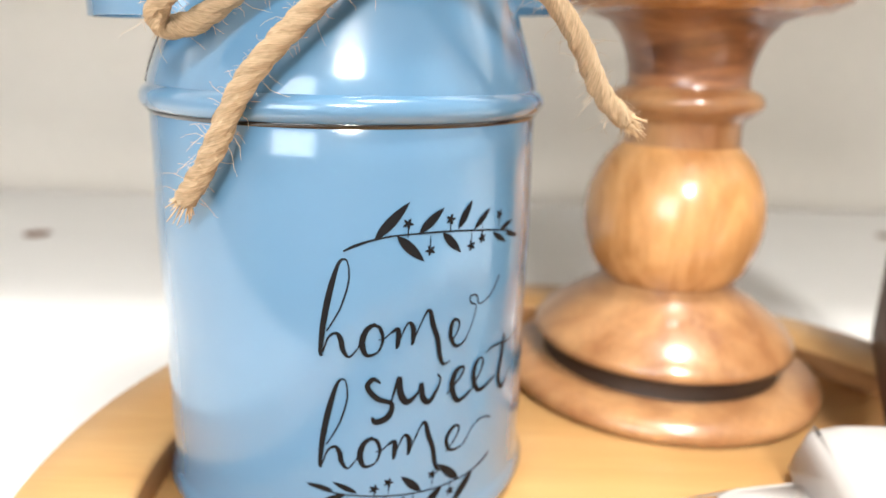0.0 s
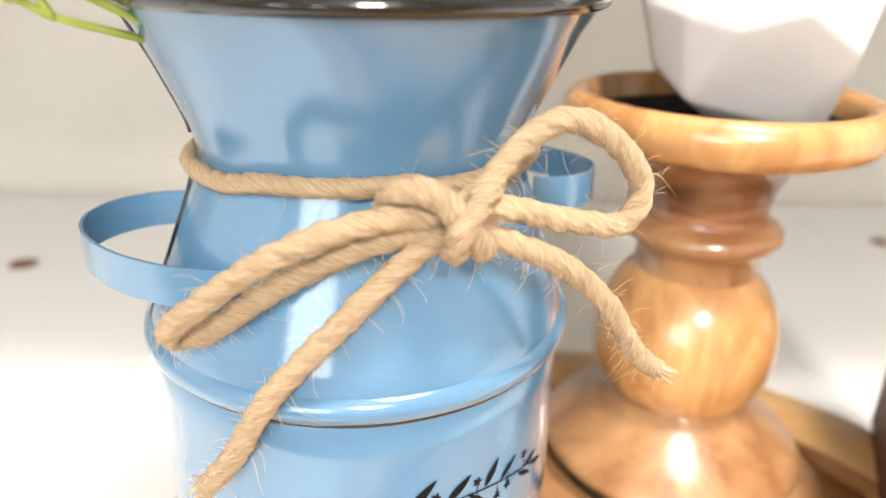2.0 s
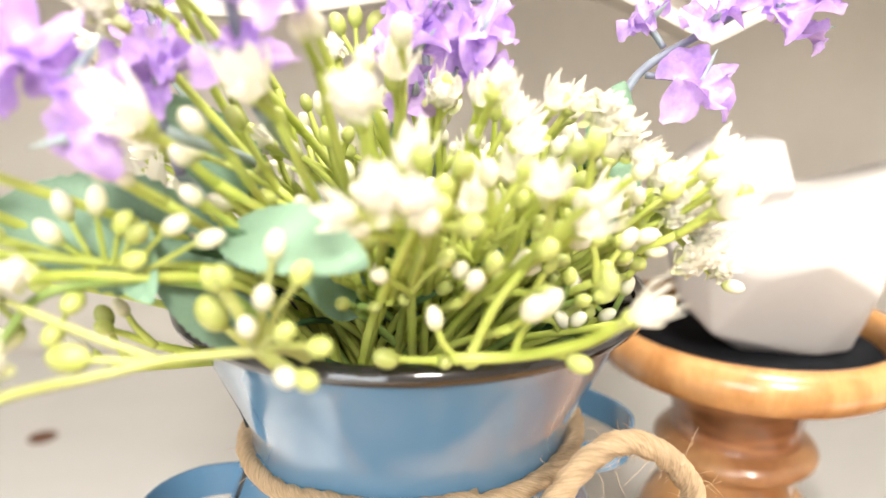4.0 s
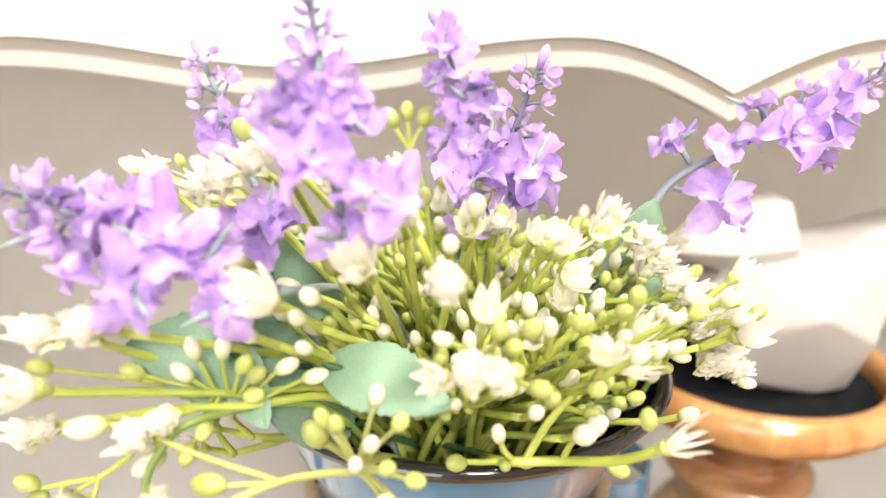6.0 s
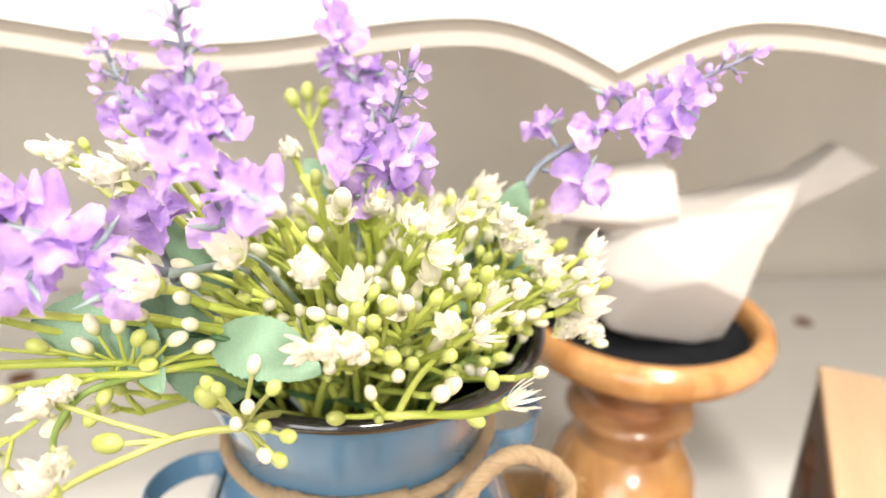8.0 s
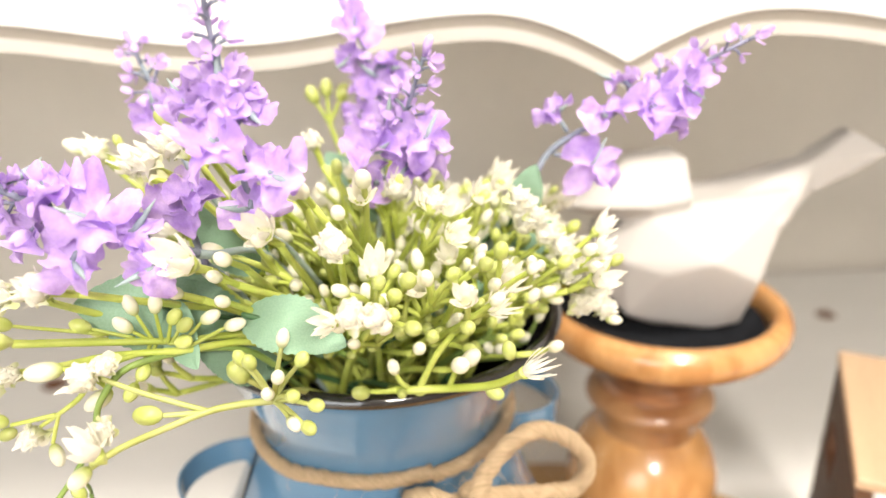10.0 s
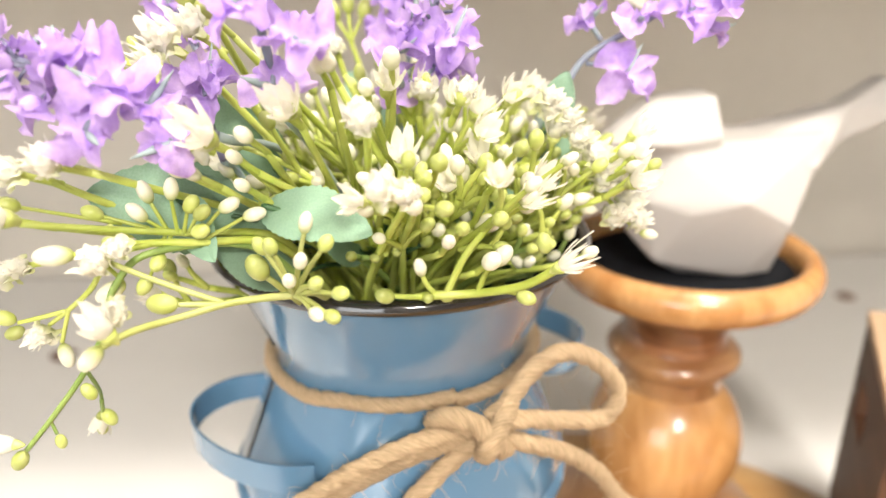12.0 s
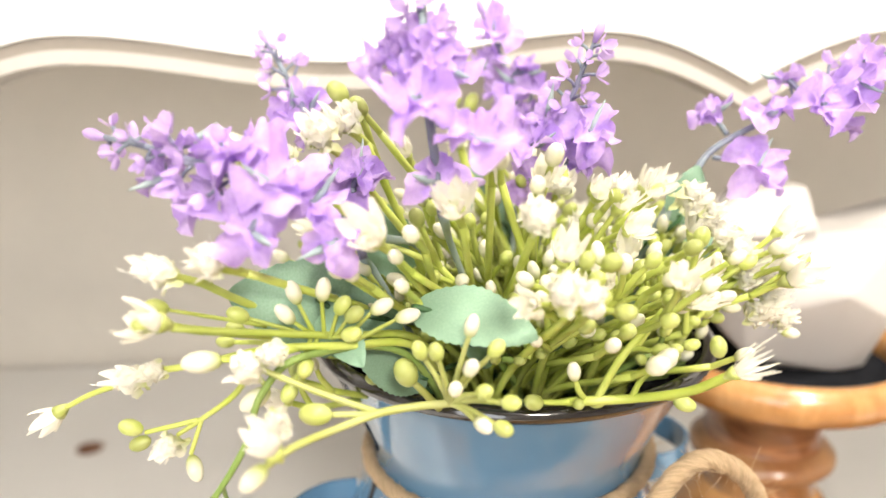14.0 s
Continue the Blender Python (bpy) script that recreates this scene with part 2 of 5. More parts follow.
for spot in (FRONT_LAMP, TOP_LAMP):
    lampob = thing("hanging_lamp", "square white lamp hanging on a cord from the ceiling", "lamp", spot, "hanging lamps")
    part("housing", boxed(-0.14, 0.14, -0.14, 0.14, 0.05, 0.08, bevel=0.006), M["paint"], lampob)
    part("cord", tube(bmesh.new(), [(0, 0, 0.08), (0, 0, 0.2), (0, 0, RZ1 - spot[2])], 0.004), M["paint"], lampob)

# ---- the white hutch ----
TABLE_Y0, PANEL_Y = 0.005, 0.70
hutch = thing("hutch", "white painted hutch with worn knots and a scalloped valance", "cabinet", (0, 0, 0))
part("counter", boxed(-1.1, 1.1, TABLE_Y0, PANEL_Y, -0.03, 0, bevel=0.004), M["paint"], hutch, "white painted counter top with bare knots")
part("body", boxed(-1.06, 1.06, TABLE_Y0 + 0.04, 0.82, RZ0, -0.031), M["paint"], hutch)
part("back_panel", boxed(-1.1, 1.1, PANEL_Y, PANEL_Y + 0.03, -0.03, 0.62), M["panel"], hutch, "beige back panel")
for sx in (-1.1, 1.07):
    part("side_panel", boxed(sx, sx + 0.03, 0.266, PANEL_Y, 0, 0.62, bevel=0.003), M["paint"], hutch)
part("top_board", boxed(-1.12, 1.12, 0.25, PANEL_Y + 0.03, 0.62, 0.645, bevel=0.004), M["paint"], hutch)

CUSP, PERIOD, SWELL = 0.067, 0.290, 0.0537


def scallop(x):
    """Height of the valance's lower edge: cusps at even steps, a swell on either side of each and a soft dip between."""
    s = abs(((x - CUSP + PERIOD / 2) % PERIOD) - PERIOD / 2)
    if s < SWELL:
        return 0.2738 + 0.0178 * math.sin(math.pi / 2 * s / SWELL)
    return 0.2870 + 0.0046 * math.cos(math.pi * (s - SWELL) / (PERIOD / 2 - SWELL))


def valance_strip(lo, hi, y0, y1, x0=-1.07, x1=1.07, n=640):
    """A board between two heights above the scalloped edge; hi=None goes to the top board."""
    bm = bmesh.new()
    prev = None
    for i in range(n + 1):
        x = x0 + (x1 - x0) * i / n
        z = scallop(x)
        a, b = z + lo, (0.62 if hi is None else z + hi)
        cur = [bm.verts.new(p) for p in ((x, y0, a), (x, y0, b), (x, y1, b), (x, y1, a))]
        if prev:
            for k in range(4):
                bm.faces.new((prev[k], prev[(k + 1) % 4], cur[(k + 1) % 4], cur[k]))
        prev = cur
    return bm


VY = 0.266
part("valance", valance_strip(0.0092, None, VY, VY + 0.02), M["paint"], hutch, smooth=False)
# groove and edge band have their shade in the colour
part("groove", valance_strip(0.0044, 0.0090, VY + 0.0015, VY + 0.02), M["groove"], hutch, "routed groove with its shade in the grey colour", smooth=False)
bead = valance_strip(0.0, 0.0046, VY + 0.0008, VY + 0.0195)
part("bead", bead, M["bead"], hutch, "edge band with its shade in the pale beige colour", smooth=False)


def knot_patch(x, y, rx, ry):
    bm = bmesh.new()
    ring = []
    for i in range(28):
        a = 2 * math.pi * i / 28
        k = 1 + 0.28 * noise.noise((x * 40 + math.cos(a), y * 40 + math.sin(a), 3))
        ring.append(bm.verts.new((x + rx * k * math.cos(a), y + ry * k * math.sin(a), 0.0006)))
    bm.faces.new(ring)
    return bm


for kx, ky, krx, kry in ((-0.3105, 0.530, 0.011, 0.010), (0.387, 0.593, 0.010, 0.009)):
    part("knot", knot_patch(kx, ky, krx, kry), M["knot"], hutch, "bare brown knot in the paint")

# ---- the round tray ----
tray = thing("round_tray", "round bamboo tray with a wide flat rim", "tray", (0.058, 0.195, 0))
TRO, TRI, TRZ, TRF = 0.177, 0.143, 0.022, 0.011
part("base", lathe([(0, 0.0015), (TRI + 0.004, 0.0015), (TRI + 0.004, TRF), (0, TRF)], 128), M["bamboo"], tray)
part("rim", lathe([(TRI + 0.002, TRF - 0.004), (TRI, TRF), (TRI, TRZ - 0.0015), (TRI + 0.0015, TRZ), (TRO - 0.002, TRZ), (TRO, TRZ - 0.002), (TRO, 0.003), (TRO - 0.003, 0.0), (TRI + 0.004, 0.0), (TRI + 0.002, TRF - 0.004)], 160), M["bamboo"], tray)
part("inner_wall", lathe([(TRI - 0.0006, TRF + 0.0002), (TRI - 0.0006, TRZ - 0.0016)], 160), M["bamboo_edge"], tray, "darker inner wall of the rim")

# ---- the blue milk can ----
CAN = Vector((-0.028, 0.216, TRF))
can = thing("milk_can", "pale blue enamel milk can with black rim standing on the tray", "milk can", CAN)
lean = lambda z: 0.030 * max(0.0, z - 0.118)


def can_part(name, prof, mat, label="", seg=128):
    return part(name, lathe([(r, z - TRF) for r, z in prof], seg, lean), M[mat], can, label)


can_part("body", [(0.0, 0.0125), (0.054, 0.0125), (0.0562, 0.014), (0.0575, 0.0165), (0.0562, 0.0195), (0.0558, 0.022)] + [(0.0558 + 0.0002 * math.sin(i), 0.022 + 0.1045 * i / 12) for i in range(1, 12)] + [(0.0556, 0.1262), (0.0548, 0.1272)], "blue")
can_part("ring", [(0.0548, 0.1268), (0.0562, 0.1274), (0.0574, 0.1284), (0.0580, 0.1300), (0.0578, 0.1318), (0.0568, 0.1332), (0.0558, 0.1338)], "blue")
# the shade under the ring is laid on as a black strip
can_part("seam_shadow", [(0.0557, 0.1263), (0.0563, 0.1270), (0.0562, 0.1276), (0.0545, 0.1276)], "black", "black strip for the shade under the ring")
can_part("shoulder", [(0.0558, 0.1336), (0.0556, 0.1355), (0.0545, 0.1392), (0.0526, 0.1442), (0.0500, 0.1508), (0.0472, 0.1580), (0.0447, 0.1650), (0.0428, 0.1705), (0.0417, 0.1745), (0.0414, 0.1765)], "blue")
can_part("neck", [(0.0414, 0.1763), (0.0418, 0.1795), (0.0434, 0.1845), (0.0460, 0.1905), (0.0492, 0.1975), (0.0530, 0.2055), (0.0562, 0.2105), (0.0576, 0.2122)], "blue")
can_part("rim", [(0.0568 + 0.0021 * math.cos(a), 0.2128 + 0.0021 * math.sin(a)) for a in [2 * math.pi * i / 14 for i in range(15)]], "black", "rolled black rim")
can_part("lining", [(0.0566, 0.2120), (0.0545, 0.2098), (0.0518, 0.2052), (0.0480, 0.1975), (0.0448, 0.1905), (0.0422, 0.1845), (0.0406, 0.1795), (0.0404, 0.1765), (0.0430, 0.1660), (0.0440, 0.1600), (0.0, 0.1590)], "black", "black enamel inside")


def can_surface(theta, z, off=0.0):
    """A point on the can's side; theta in degrees from the front, to the right positive."""
    prof = [(0.0558, 0.0), (0.0558, 0.127), (0.0558, 0.1336), (0.0545, 0.1392), (0.0500, 0.1508), (0.0447, 0.165), (0.0414, 0.1765), (0.0434, 0.1845), (0.0492, 0.1975), (0.0562, 0.2105)]
    r = float(np.interp(z, [p[1] for p in prof], [p[0] for p in prof])) + off
    a = radians(theta)
    return Vector((r * math.sin(a) + lean(z), -r * math.cos(a), z - TRF))


seam = bmesh.new()
for z0, z1 in ((0.134, 0.172), (0.181, 0.2105)):
    prev = None
    for i in range(13):
        z = z0 + (z1 - z0) * i / 12
        cur = [seam.verts.new(can_surface(-71 + d, z, o)) for d, o in ((-1.5, 0.0001), (-1.1, 0.0008), (1.1, 0.0008), (1.5, 0.0001))]
        if prev:
            for k in range(3):
                seam.faces.new((prev[k], prev[k + 1], cur[k + 1], cur[k]))
        prev = cur
part("seam", seam, M["black"], can, "dark side seam")


def strap(pts, half, n=10, thick=0.0004):
    """A flat metal strap, upright on its edge, along pts."""
    path = smooth_path(pts, n)
    bm = bmesh.new()
    prev = None
    for i, q in enumerate(path):
        t = path[min(i + 1, len(path) - 1)] - path[max(i - 1, 0)]
        side = Vector((t.y, -t.x, 0)).normalized() * thick
        up = Vector((0, 0, half))
        cur = [bm.verts.new(v) for v in (q - side - up, q + side - up, q + side + up, q - side + up)]
        if prev:
            for k in range(4):
                bm.faces.new((prev[k], prev[(k + 1) % 4], cur[(k + 1) % 4], cur[k]))
        prev = cur
    return bm


HP = [(-0.0520, 0.1700, 0.1545), (-0.0640, 0.1710, 0.1548), (-0.0785, 0.1780, 0.1550), (-0.0900, 0.1895, 0.1550), (-0.0945, 0.2010, 0.1552), (-0.0922, 0.2110, 0.1554), (-0.0845, 0.2180, 0.1556), (-0.0745, 0.2200, 0.1558)]
part("handle", strap([Vector(p) - CAN for p in HP], 0.0047), M["blue"], can, smooth=False)
axis2 = Vector((-0.0272, 0.2165))
HR = []
for px, py, pz in HP:
    HR.append((2 * axis2.x - px - 0.001, 2 * axis2.y - py + 0.004, pz + 0.006))
part("handle", strap([Vector(p) - CAN for p in HR], 0.0047), M["blue"], can, smooth=False)

# ---- the jute bow ----
ROPE_R = 0.0028


def rope(bm, pts, r=ROPE_R, pitch=0.0165, n=26):
    """One rope of three twisted strands along a smooth path: its section is a turning trefoil."""
    path = smooth_path(pts, n)
    run = [0.0]
    for a, b in zip(path, path[1:]):
        run.append(run[-1] + (b - a).length)
    u = (path[1] - path[0]).orthogonal().normalized()
    lane = bm.verts.layers.float_vector.get("fibre") or bm.verts.layers.float_vector.new("fibre")
    rings, sides = [], 40
    for i, (q, d) in enumerate(zip(path, run)):
        t = (path[min(i + 1, len(path) - 1)] - path[max(i - 1, 0)]).normalized()
        u = (u - t * u.dot(t)).normalized()
        w = t.cross(u)
        ph = 2 * math.pi * d / pitch
        ring = []
        for k in range(sides):
            a = 2 * math.pi * k / sides
            lay = a - ph
            rad = r * (0.84 + 0.18 * abs(math.sin(1.5 * lay)) ** 0.8) * (1 + 0.10 * noise.noise(q * 260 + Vector((math.cos(a), math.sin(a), 0))))
            rad *= 1 + rng.uniform(-0.025, 0.025) + 0.04 * math.sin(10 * lay + 40 * d / pitch + 3 * noise.noise(q * 150)) + 0.06 * noise.noise(Vector((3 * math.cos(lay), 3 * math.sin(lay), d * 900)))
            vert = bm.verts.new(q + rad * (math.cos(a) * u + math.sin(a) * w))
            vert[lane] = (2.4 * math.cos(lay), 2.4 * math.sin(lay), d * 130)
            ring.append(vert)
        rings.append(ring)
    for a, b in zip(rings, rings[1:]):
        for k in range(sides):
            bm.faces.new((a[k], a[(k + 1) % sides], b[(k + 1) % sides], b[k]))
    bm.faces.new(rings[0][::-1]), bm.faces.new(rings[-1])
    return path


def fuzz(bm, path, count, rng, r=ROPE_R, long=0.0065):
    for _ in range(count):
        q = rng.choice(path)
        d = Vector((rng.uniform(-1, 1), rng.uniform(-1, 0.6), rng.uniform(-1, 1))).normalized()
        side = d.orthogonal().normalized() * rng.uniform(-1, 1)
        l = (0.10 + 1.1 * rng.random() ** 4) * long
        bend = Vector((rng.uniform(-1, 1), rng.uniform(-0.5, 0.5), rng.uniform(-1, 0.4))) * l * 0.4
        a = q + d * r * 0.8
        tube(bm, [a, a + d * l * 0.5 + side * l * 0.2, a + d * l * 0.75 + side * l * 0.5 + bend * 0.5, a + d * l * 0.85 + side * l * 0.6 + bend], [0.00005, 0.000045, 0.00004, 0.000025], 3, False)


rng = random.Random(5)
bow = thing("twine_bow", "frayed natural jute rope bow tied round the can's neck", "bow")
band_pts = []
for i in range(25):
    a = radians(20 - 360 * i / 24)
    rr = 0.0414 + 0.0021
    z = 0.1752 + 0.0012 * math.sin(a * 1.0)
    band_pts.append((CAN.x + lean(z) + rr * math.sin(a), CAN.y - rr * math.cos(a), z + (0.0015 if -0.6 < a < 0.4 else 0)))
ROPES = {
    "band": band_pts,
    "left_loop": [(-0.004, 0.1645, 0.1745), (-0.0228, 0.1585, 0.1739), (-0.0400, 0.1550, 0.1680), (-0.0545, 0.1560, 0.1575), (-0.0612, 0.1590, 0.1510), (-0.0606, 0.1620, 0.1476), (-0.0535, 0.1632, 0.1493), (-0.0402, 0.1622, 0.1590), (-0.0240, 0.1620, 0.1676), (-0.006, 0.1645, 0.1725)],
    "left_tail": [(-0.003, 0.1645, 0.1720), (-0.0118, 0.1615, 0.1675), (-0.0276, 0.1575, 0.1525), (-0.0423, 0.1560, 0.1364), (-0.0512, 0.1585, 0.1204), (-0.0595, 0.1625, 0.1086)],
    "right_loop": [(-0.003, 0.165, 0.1760), (0.0014, 0.166, 0.1795), (0.0091, 0.17, 0.1877), (0.0183, 0.173, 0.1914), (0.0285, 0.175, 0.1867), (0.0353, 0.176, 0.1768), (0.0314, 0.174, 0.1692), (0.0184, 0.17, 0.1712), (0.0061, 0.166, 0.1749), (-0.003, 0.1645, 0.1745)],
    "right_tail": [(-0.003, 0.1650, 0.1710), (0.0063, 0.1650, 0.1681), (0.0193, 0.1690, 0.1610), (0.0309, 0.1750, 0.1492), (0.0399, 0.1800, 0.1346), (0.0470, 0.182, 0.128)],
    "knot_wrap": [(-0.0185, 0.1655, 0.1755), (-0.0150, 0.1610, 0.1800), (-0.0085, 0.1592, 0.1795), (-0.0030, 0.1590, 0.1740), (0.0005, 0.1620, 0.1685), (0.0010, 0.1665, 0.1665)],
    "knot": [(0.0030, 0.1665, 0.1800), (0.0000, 0.1615, 0.1775), (-0.0035, 0.1572, 0.1735), (-0.0048, 0.1605, 0.1680), (-0.0050, 0.1665, 0.1672)],
}
hairs = bmesh.new()
for rn, pts in ROPES.items():
    bm = bmesh.new()
    path = rope(bm, pts, ROPE_R * {"knot": 1.0, "knot_wrap": 1.0, "band": 0.80}.get(rn, 0.95), n=16 if rn == "band" else 44)
    if rn.endswith("tail"):
        end, way = path[-1], (path[-1] - path[-6]).normalized()
        for _ in range(46):
            d = Vector((rng.uniform(-1, 1), rng.uniform(-1, 1), rng.uniform(-1, 1)))
            s = end - way * 0.0015 + d * ROPE_R * 0.55
            tube(hairs, [s, s + way * rng.uniform(0.002, 0.004) + d * 0.0006, s + way * rng.uniform(0.004, 0.0055) + d * 0.0016], [0.00028, 0.00024, 0.0001], 4)
    part(rn, bm, M["jute"], bow)
    fuzz(hairs, path, {"band": 200, "knot": 90, "knot_wrap": 90}.get(rn, 540), rng)
tagged(part("fibre_fuzz", hairs, M["jute"], bow, "loose pale fibres"), kind="stuff")

# ---- the candle holder ----
HOLD = Vector((0.0965, 0.2865, TRF))
holder = thing("candle_holder", "turned glossy mango wood candle holder on the tray", "candle holder", HOLD)


def hold_part(name, prof, mat, label=""):
    return part(name, lathe([(r, z - TRF) for r, z in prof], 128), M[mat], holder, label)


hold_part("foot", [(0.0, 0.0112), (0.0635, 0.0112), (0.0655, 0.0128), (0.0660, 0.0155), (0.0645, 0.0180), (0.0605, 0.0198), (0.055, 0.0208), (0.0480, 0.0212)], "mango")
hold_part("groove", [(0.0490, 0.0210), (0.0478, 0.0260), (0.0492, 0.0298)], "dark_groove", "near-black groove")
hold_part("cone", [(0.0480, 0.0293), (0.0522, 0.0296), (0.0535, 0.0312), (0.0530, 0.0335), (0.0500, 0.0372), (0.0440, 0.0422), (0.0370, 0.0468), (0.0308, 0.0508), (0.0268, 0.0545), (0.0252, 0.0562)], "mango")
hold_part("ball", [(0.0252, 0.0556), (0.0285, 0.0580), (0.0322, 0.0635), (0.0347, 0.0705), (0.0360, 0.0780), (0.0360, 0.0850), (0.0347, 0.0925), (0.0320, 0.0998), (0.0285, 0.1055), (0.0248, 0.1095), (0.0230, 0.1112)], "mango_pale", "paler turned ball")
hold_part("neck_ring", [(0.0230, 0.1110), (0.0226, 0.1185), (0.0234, 0.1215), (0.0276, 0.1240), (0.0297, 0.1266), (0.0296, 0.1290), (0.0276, 0.1314), (0.0238, 0.1332)], "mango")
hold_part("stem", [(0.0238, 0.1330), (0.0230, 0.1352), (0.0234, 0.1400), (0.0250, 0.1460), (0.0275, 0.1520), (0.0320, 0.1575), (0.0400, 0.1605)], "mango_shaded", "reddish stem, darkened in colour for the shade under the dish")
hold_part("dish", [(0.0390, 0.1600), (0.0480, 0.1612), (0.0535, 0.1640), (0.0562, 0.1685), (0.0566, 0.1725), (0.0550, 0.1765), (0.0520, 0.1785), (0.0490, 0.1780), (0.0470, 0.1755), (0.0460, 0.1715), (0.0455, 0.1690)], "mango_pale", "rounded dish rim")
hold_part("pad", [(0.0458, 0.1692), (0.0440, 0.1696), (0.0, 0.1696)], "felt", "black pad in the dish")

# ---- the ceramic bird ----
def hull(bm, pts):
    vs = [bm.verts.new(p) for p in pts]
    bmesh.ops.convex_hull(bm, input=vs)
    junk = [v for v in vs if not v.link_faces]
    if junk:
        bmesh.ops.delete(bm, geom=junk, context="VERTS")


bb = bmesh.new()
# body
hull(bb, [(-0.021, -0.010, 0.0), (0.018, -0.013, 0.0), (0.022, 0.010, 0.0), (-0.012, 0.014, 0.0), (0.004, -0.017, 0.0),
          (-0.045, -0.012, 0.020), (-0.035, -0.019, 0.009), (-0.038, 0.008, 0.016), (-0.051, -0.014, 0.040), (-0.046, 0.008, 0.042), (-0.040, -0.024, 0.036), (-0.024, -0.030, 0.032), (-0.006, -0.035, 0.038), (0.016, -0.028, 0.026), (0.030, -0.008, 0.032), (0.028, 0.016, 0.032), (-0.004, 0.030, 0.038),
          (-0.030, -0.020, 0.054), (-0.028, 0.018, 0.054), (-0.008, -0.017, 0.0575), (-0.006, 0.016, 0.0575), (0.036, -0.008, 0.058), (0.036, 0.014, 0.057)])
# head with its beak
hull(bb, [(-0.064, -0.016, 0.057), (-0.058, -0.010, 0.054), (-0.036, -0.008, 0.0725), (-0.035, 0.009, 0.0725), (-0.0125, -0.010, 0.0745), (-0.0125, 0.011, 0.0745), (-0.034, -0.024, 0.058), (-0.012, -0.021, 0.060),
          (-0.032, 0.020, 0.058), (-0.010, 0.018, 0.058), (-0.040, -0.014, 0.050), (-0.014, -0.016, 0.048), (-0.016, 0.014, 0.048)])
# back and tail
hull(bb, [(-0.002, -0.015, 0.056), (-0.002, 0.015, 0.055), (0.028, -0.018, 0.046), (0.030, -0.004, 0.036), (0.030, 0.016, 0.040), (0.056, 0.012, 0.0665), (0.056, 0.026, 0.0655), (0.062, 0.020, 0.052)])
hull(bb, [(0.050, 0.008, 0.0645), (0.050, 0.024, 0.0640), (0.052, 0.010, 0.050), (0.054, 0.026, 0.050), (0.082, 0.030, 0.0745), (0.084, 0.044, 0.0735), (0.106, 0.034, 0.0625), (0.108, 0.044, 0.0620), (0.074, 0.022, 0.053)])
bird = part("ceramic_bird", bb, M["ceramic"], None, "", smooth=True)
rm = bird.modifiers.new("merge", "REMESH")
rm.mode, rm.voxel_size, rm.use_smooth_shade = "VOXEL", 0.0009, True
sm = bird.modifiers.new("soften", "SMOOTH")
sm.factor, sm.iterations = 0.5, 14
bird.location = (0.1100, 0.2850, 0.1697)
tagged(bird, "white matt faceted ceramic bird sitting in the candle dish", "figurine")

# ---- the crate and the white dish at the tray's edge ----
crate = thing("wooden_crate", "wooden crate with sides coloured dark for shade and raw pine top edge", "crate", (0.2027, 0.3068, TRZ))
crate.rotation_euler = (0, 0, radians(-28))
def plate_with_hole(t, y0, y1, z0, z1, hy0, hy1, hz0, hz1):
    """An upright plate of thickness t with a rectangular hole through it."""
    bm = bmesh.new()
    outer, inner = [(y0, z0), (y1, z0), (y1, z1), (y0, z1)], [(hy0, hz0), (hy1, hz0), (hy1, hz1), (hy0, hz1)]
    rings = [[bm.verts.new((x, y, z)) for y, z in r] for x in (0, t) for r in (outer, inner)]
    for k in range(4):
        n = (k + 1) % 4
        for a, b in ((0, 1), (3, 2), (2, 0), (1, 3)):
            bm.faces.new((rings[a][k], rings[a][n], rings[b][n], rings[b][k]))
    return bm


side = plate_with_hole(0.006, -0.106, 0.0, 0, 0.105, -0.050, -0.018, 0.062, 0.084)
part("side", side, M["crate_side"], crate, "side with a hand hole, coloured dark for shade", smooth=False)
part("top_edge", boxed(-0.001, 0.028, -0.106, 0.001, 0.1052, 0.1103, bevel=0.001), M["crate_top"], crate, "raw pine top edge", smooth=False)
part("end_panel", boxed(0.0062, 0.028, -0.008, -0.0002, 0, 0.105), M["crate_side"], crate, smooth=False)

dish = bmesh.new()
hull(dish, [(x, y, z) for x, y, z in ((-0.026, -0.02, 0), (0.03, -0.024, 0), (0.032, 0.02, 0), (-0.026, 0.02, 0), (-0.024, -0.018, 0.016), (-0.022, 0.014, 0.020), (-0.016, 0.016, 0.0215), (0.03, -0.02, 0.019), (0.03, 0.018, 0.021), (-0.012, -0.02, 0.018))])
hull(dish, [(-0.058, -0.016, 0), (-0.02, -0.02, 0), (-0.02, 0.012, 0), (-0.056, 0.006, 0), (-0.054, -0.014, 0.003), (-0.05, 0.004, 0.0035), (-0.02, -0.018, 0.005), (-0.02, 0.010, 0.005)])
bmesh.ops.bevel(dish, geom=dish.edges[:], offset=0.003, segments=3, affect="EDGES", profile=0.5)
wd = part("ceramic_ornament", dish, M["ceramic"], None)
wd.location = (0.141, 0.188, TRF)
tagged(wd, "small rounded white ceramic ornament lying on the tray", "ornament")

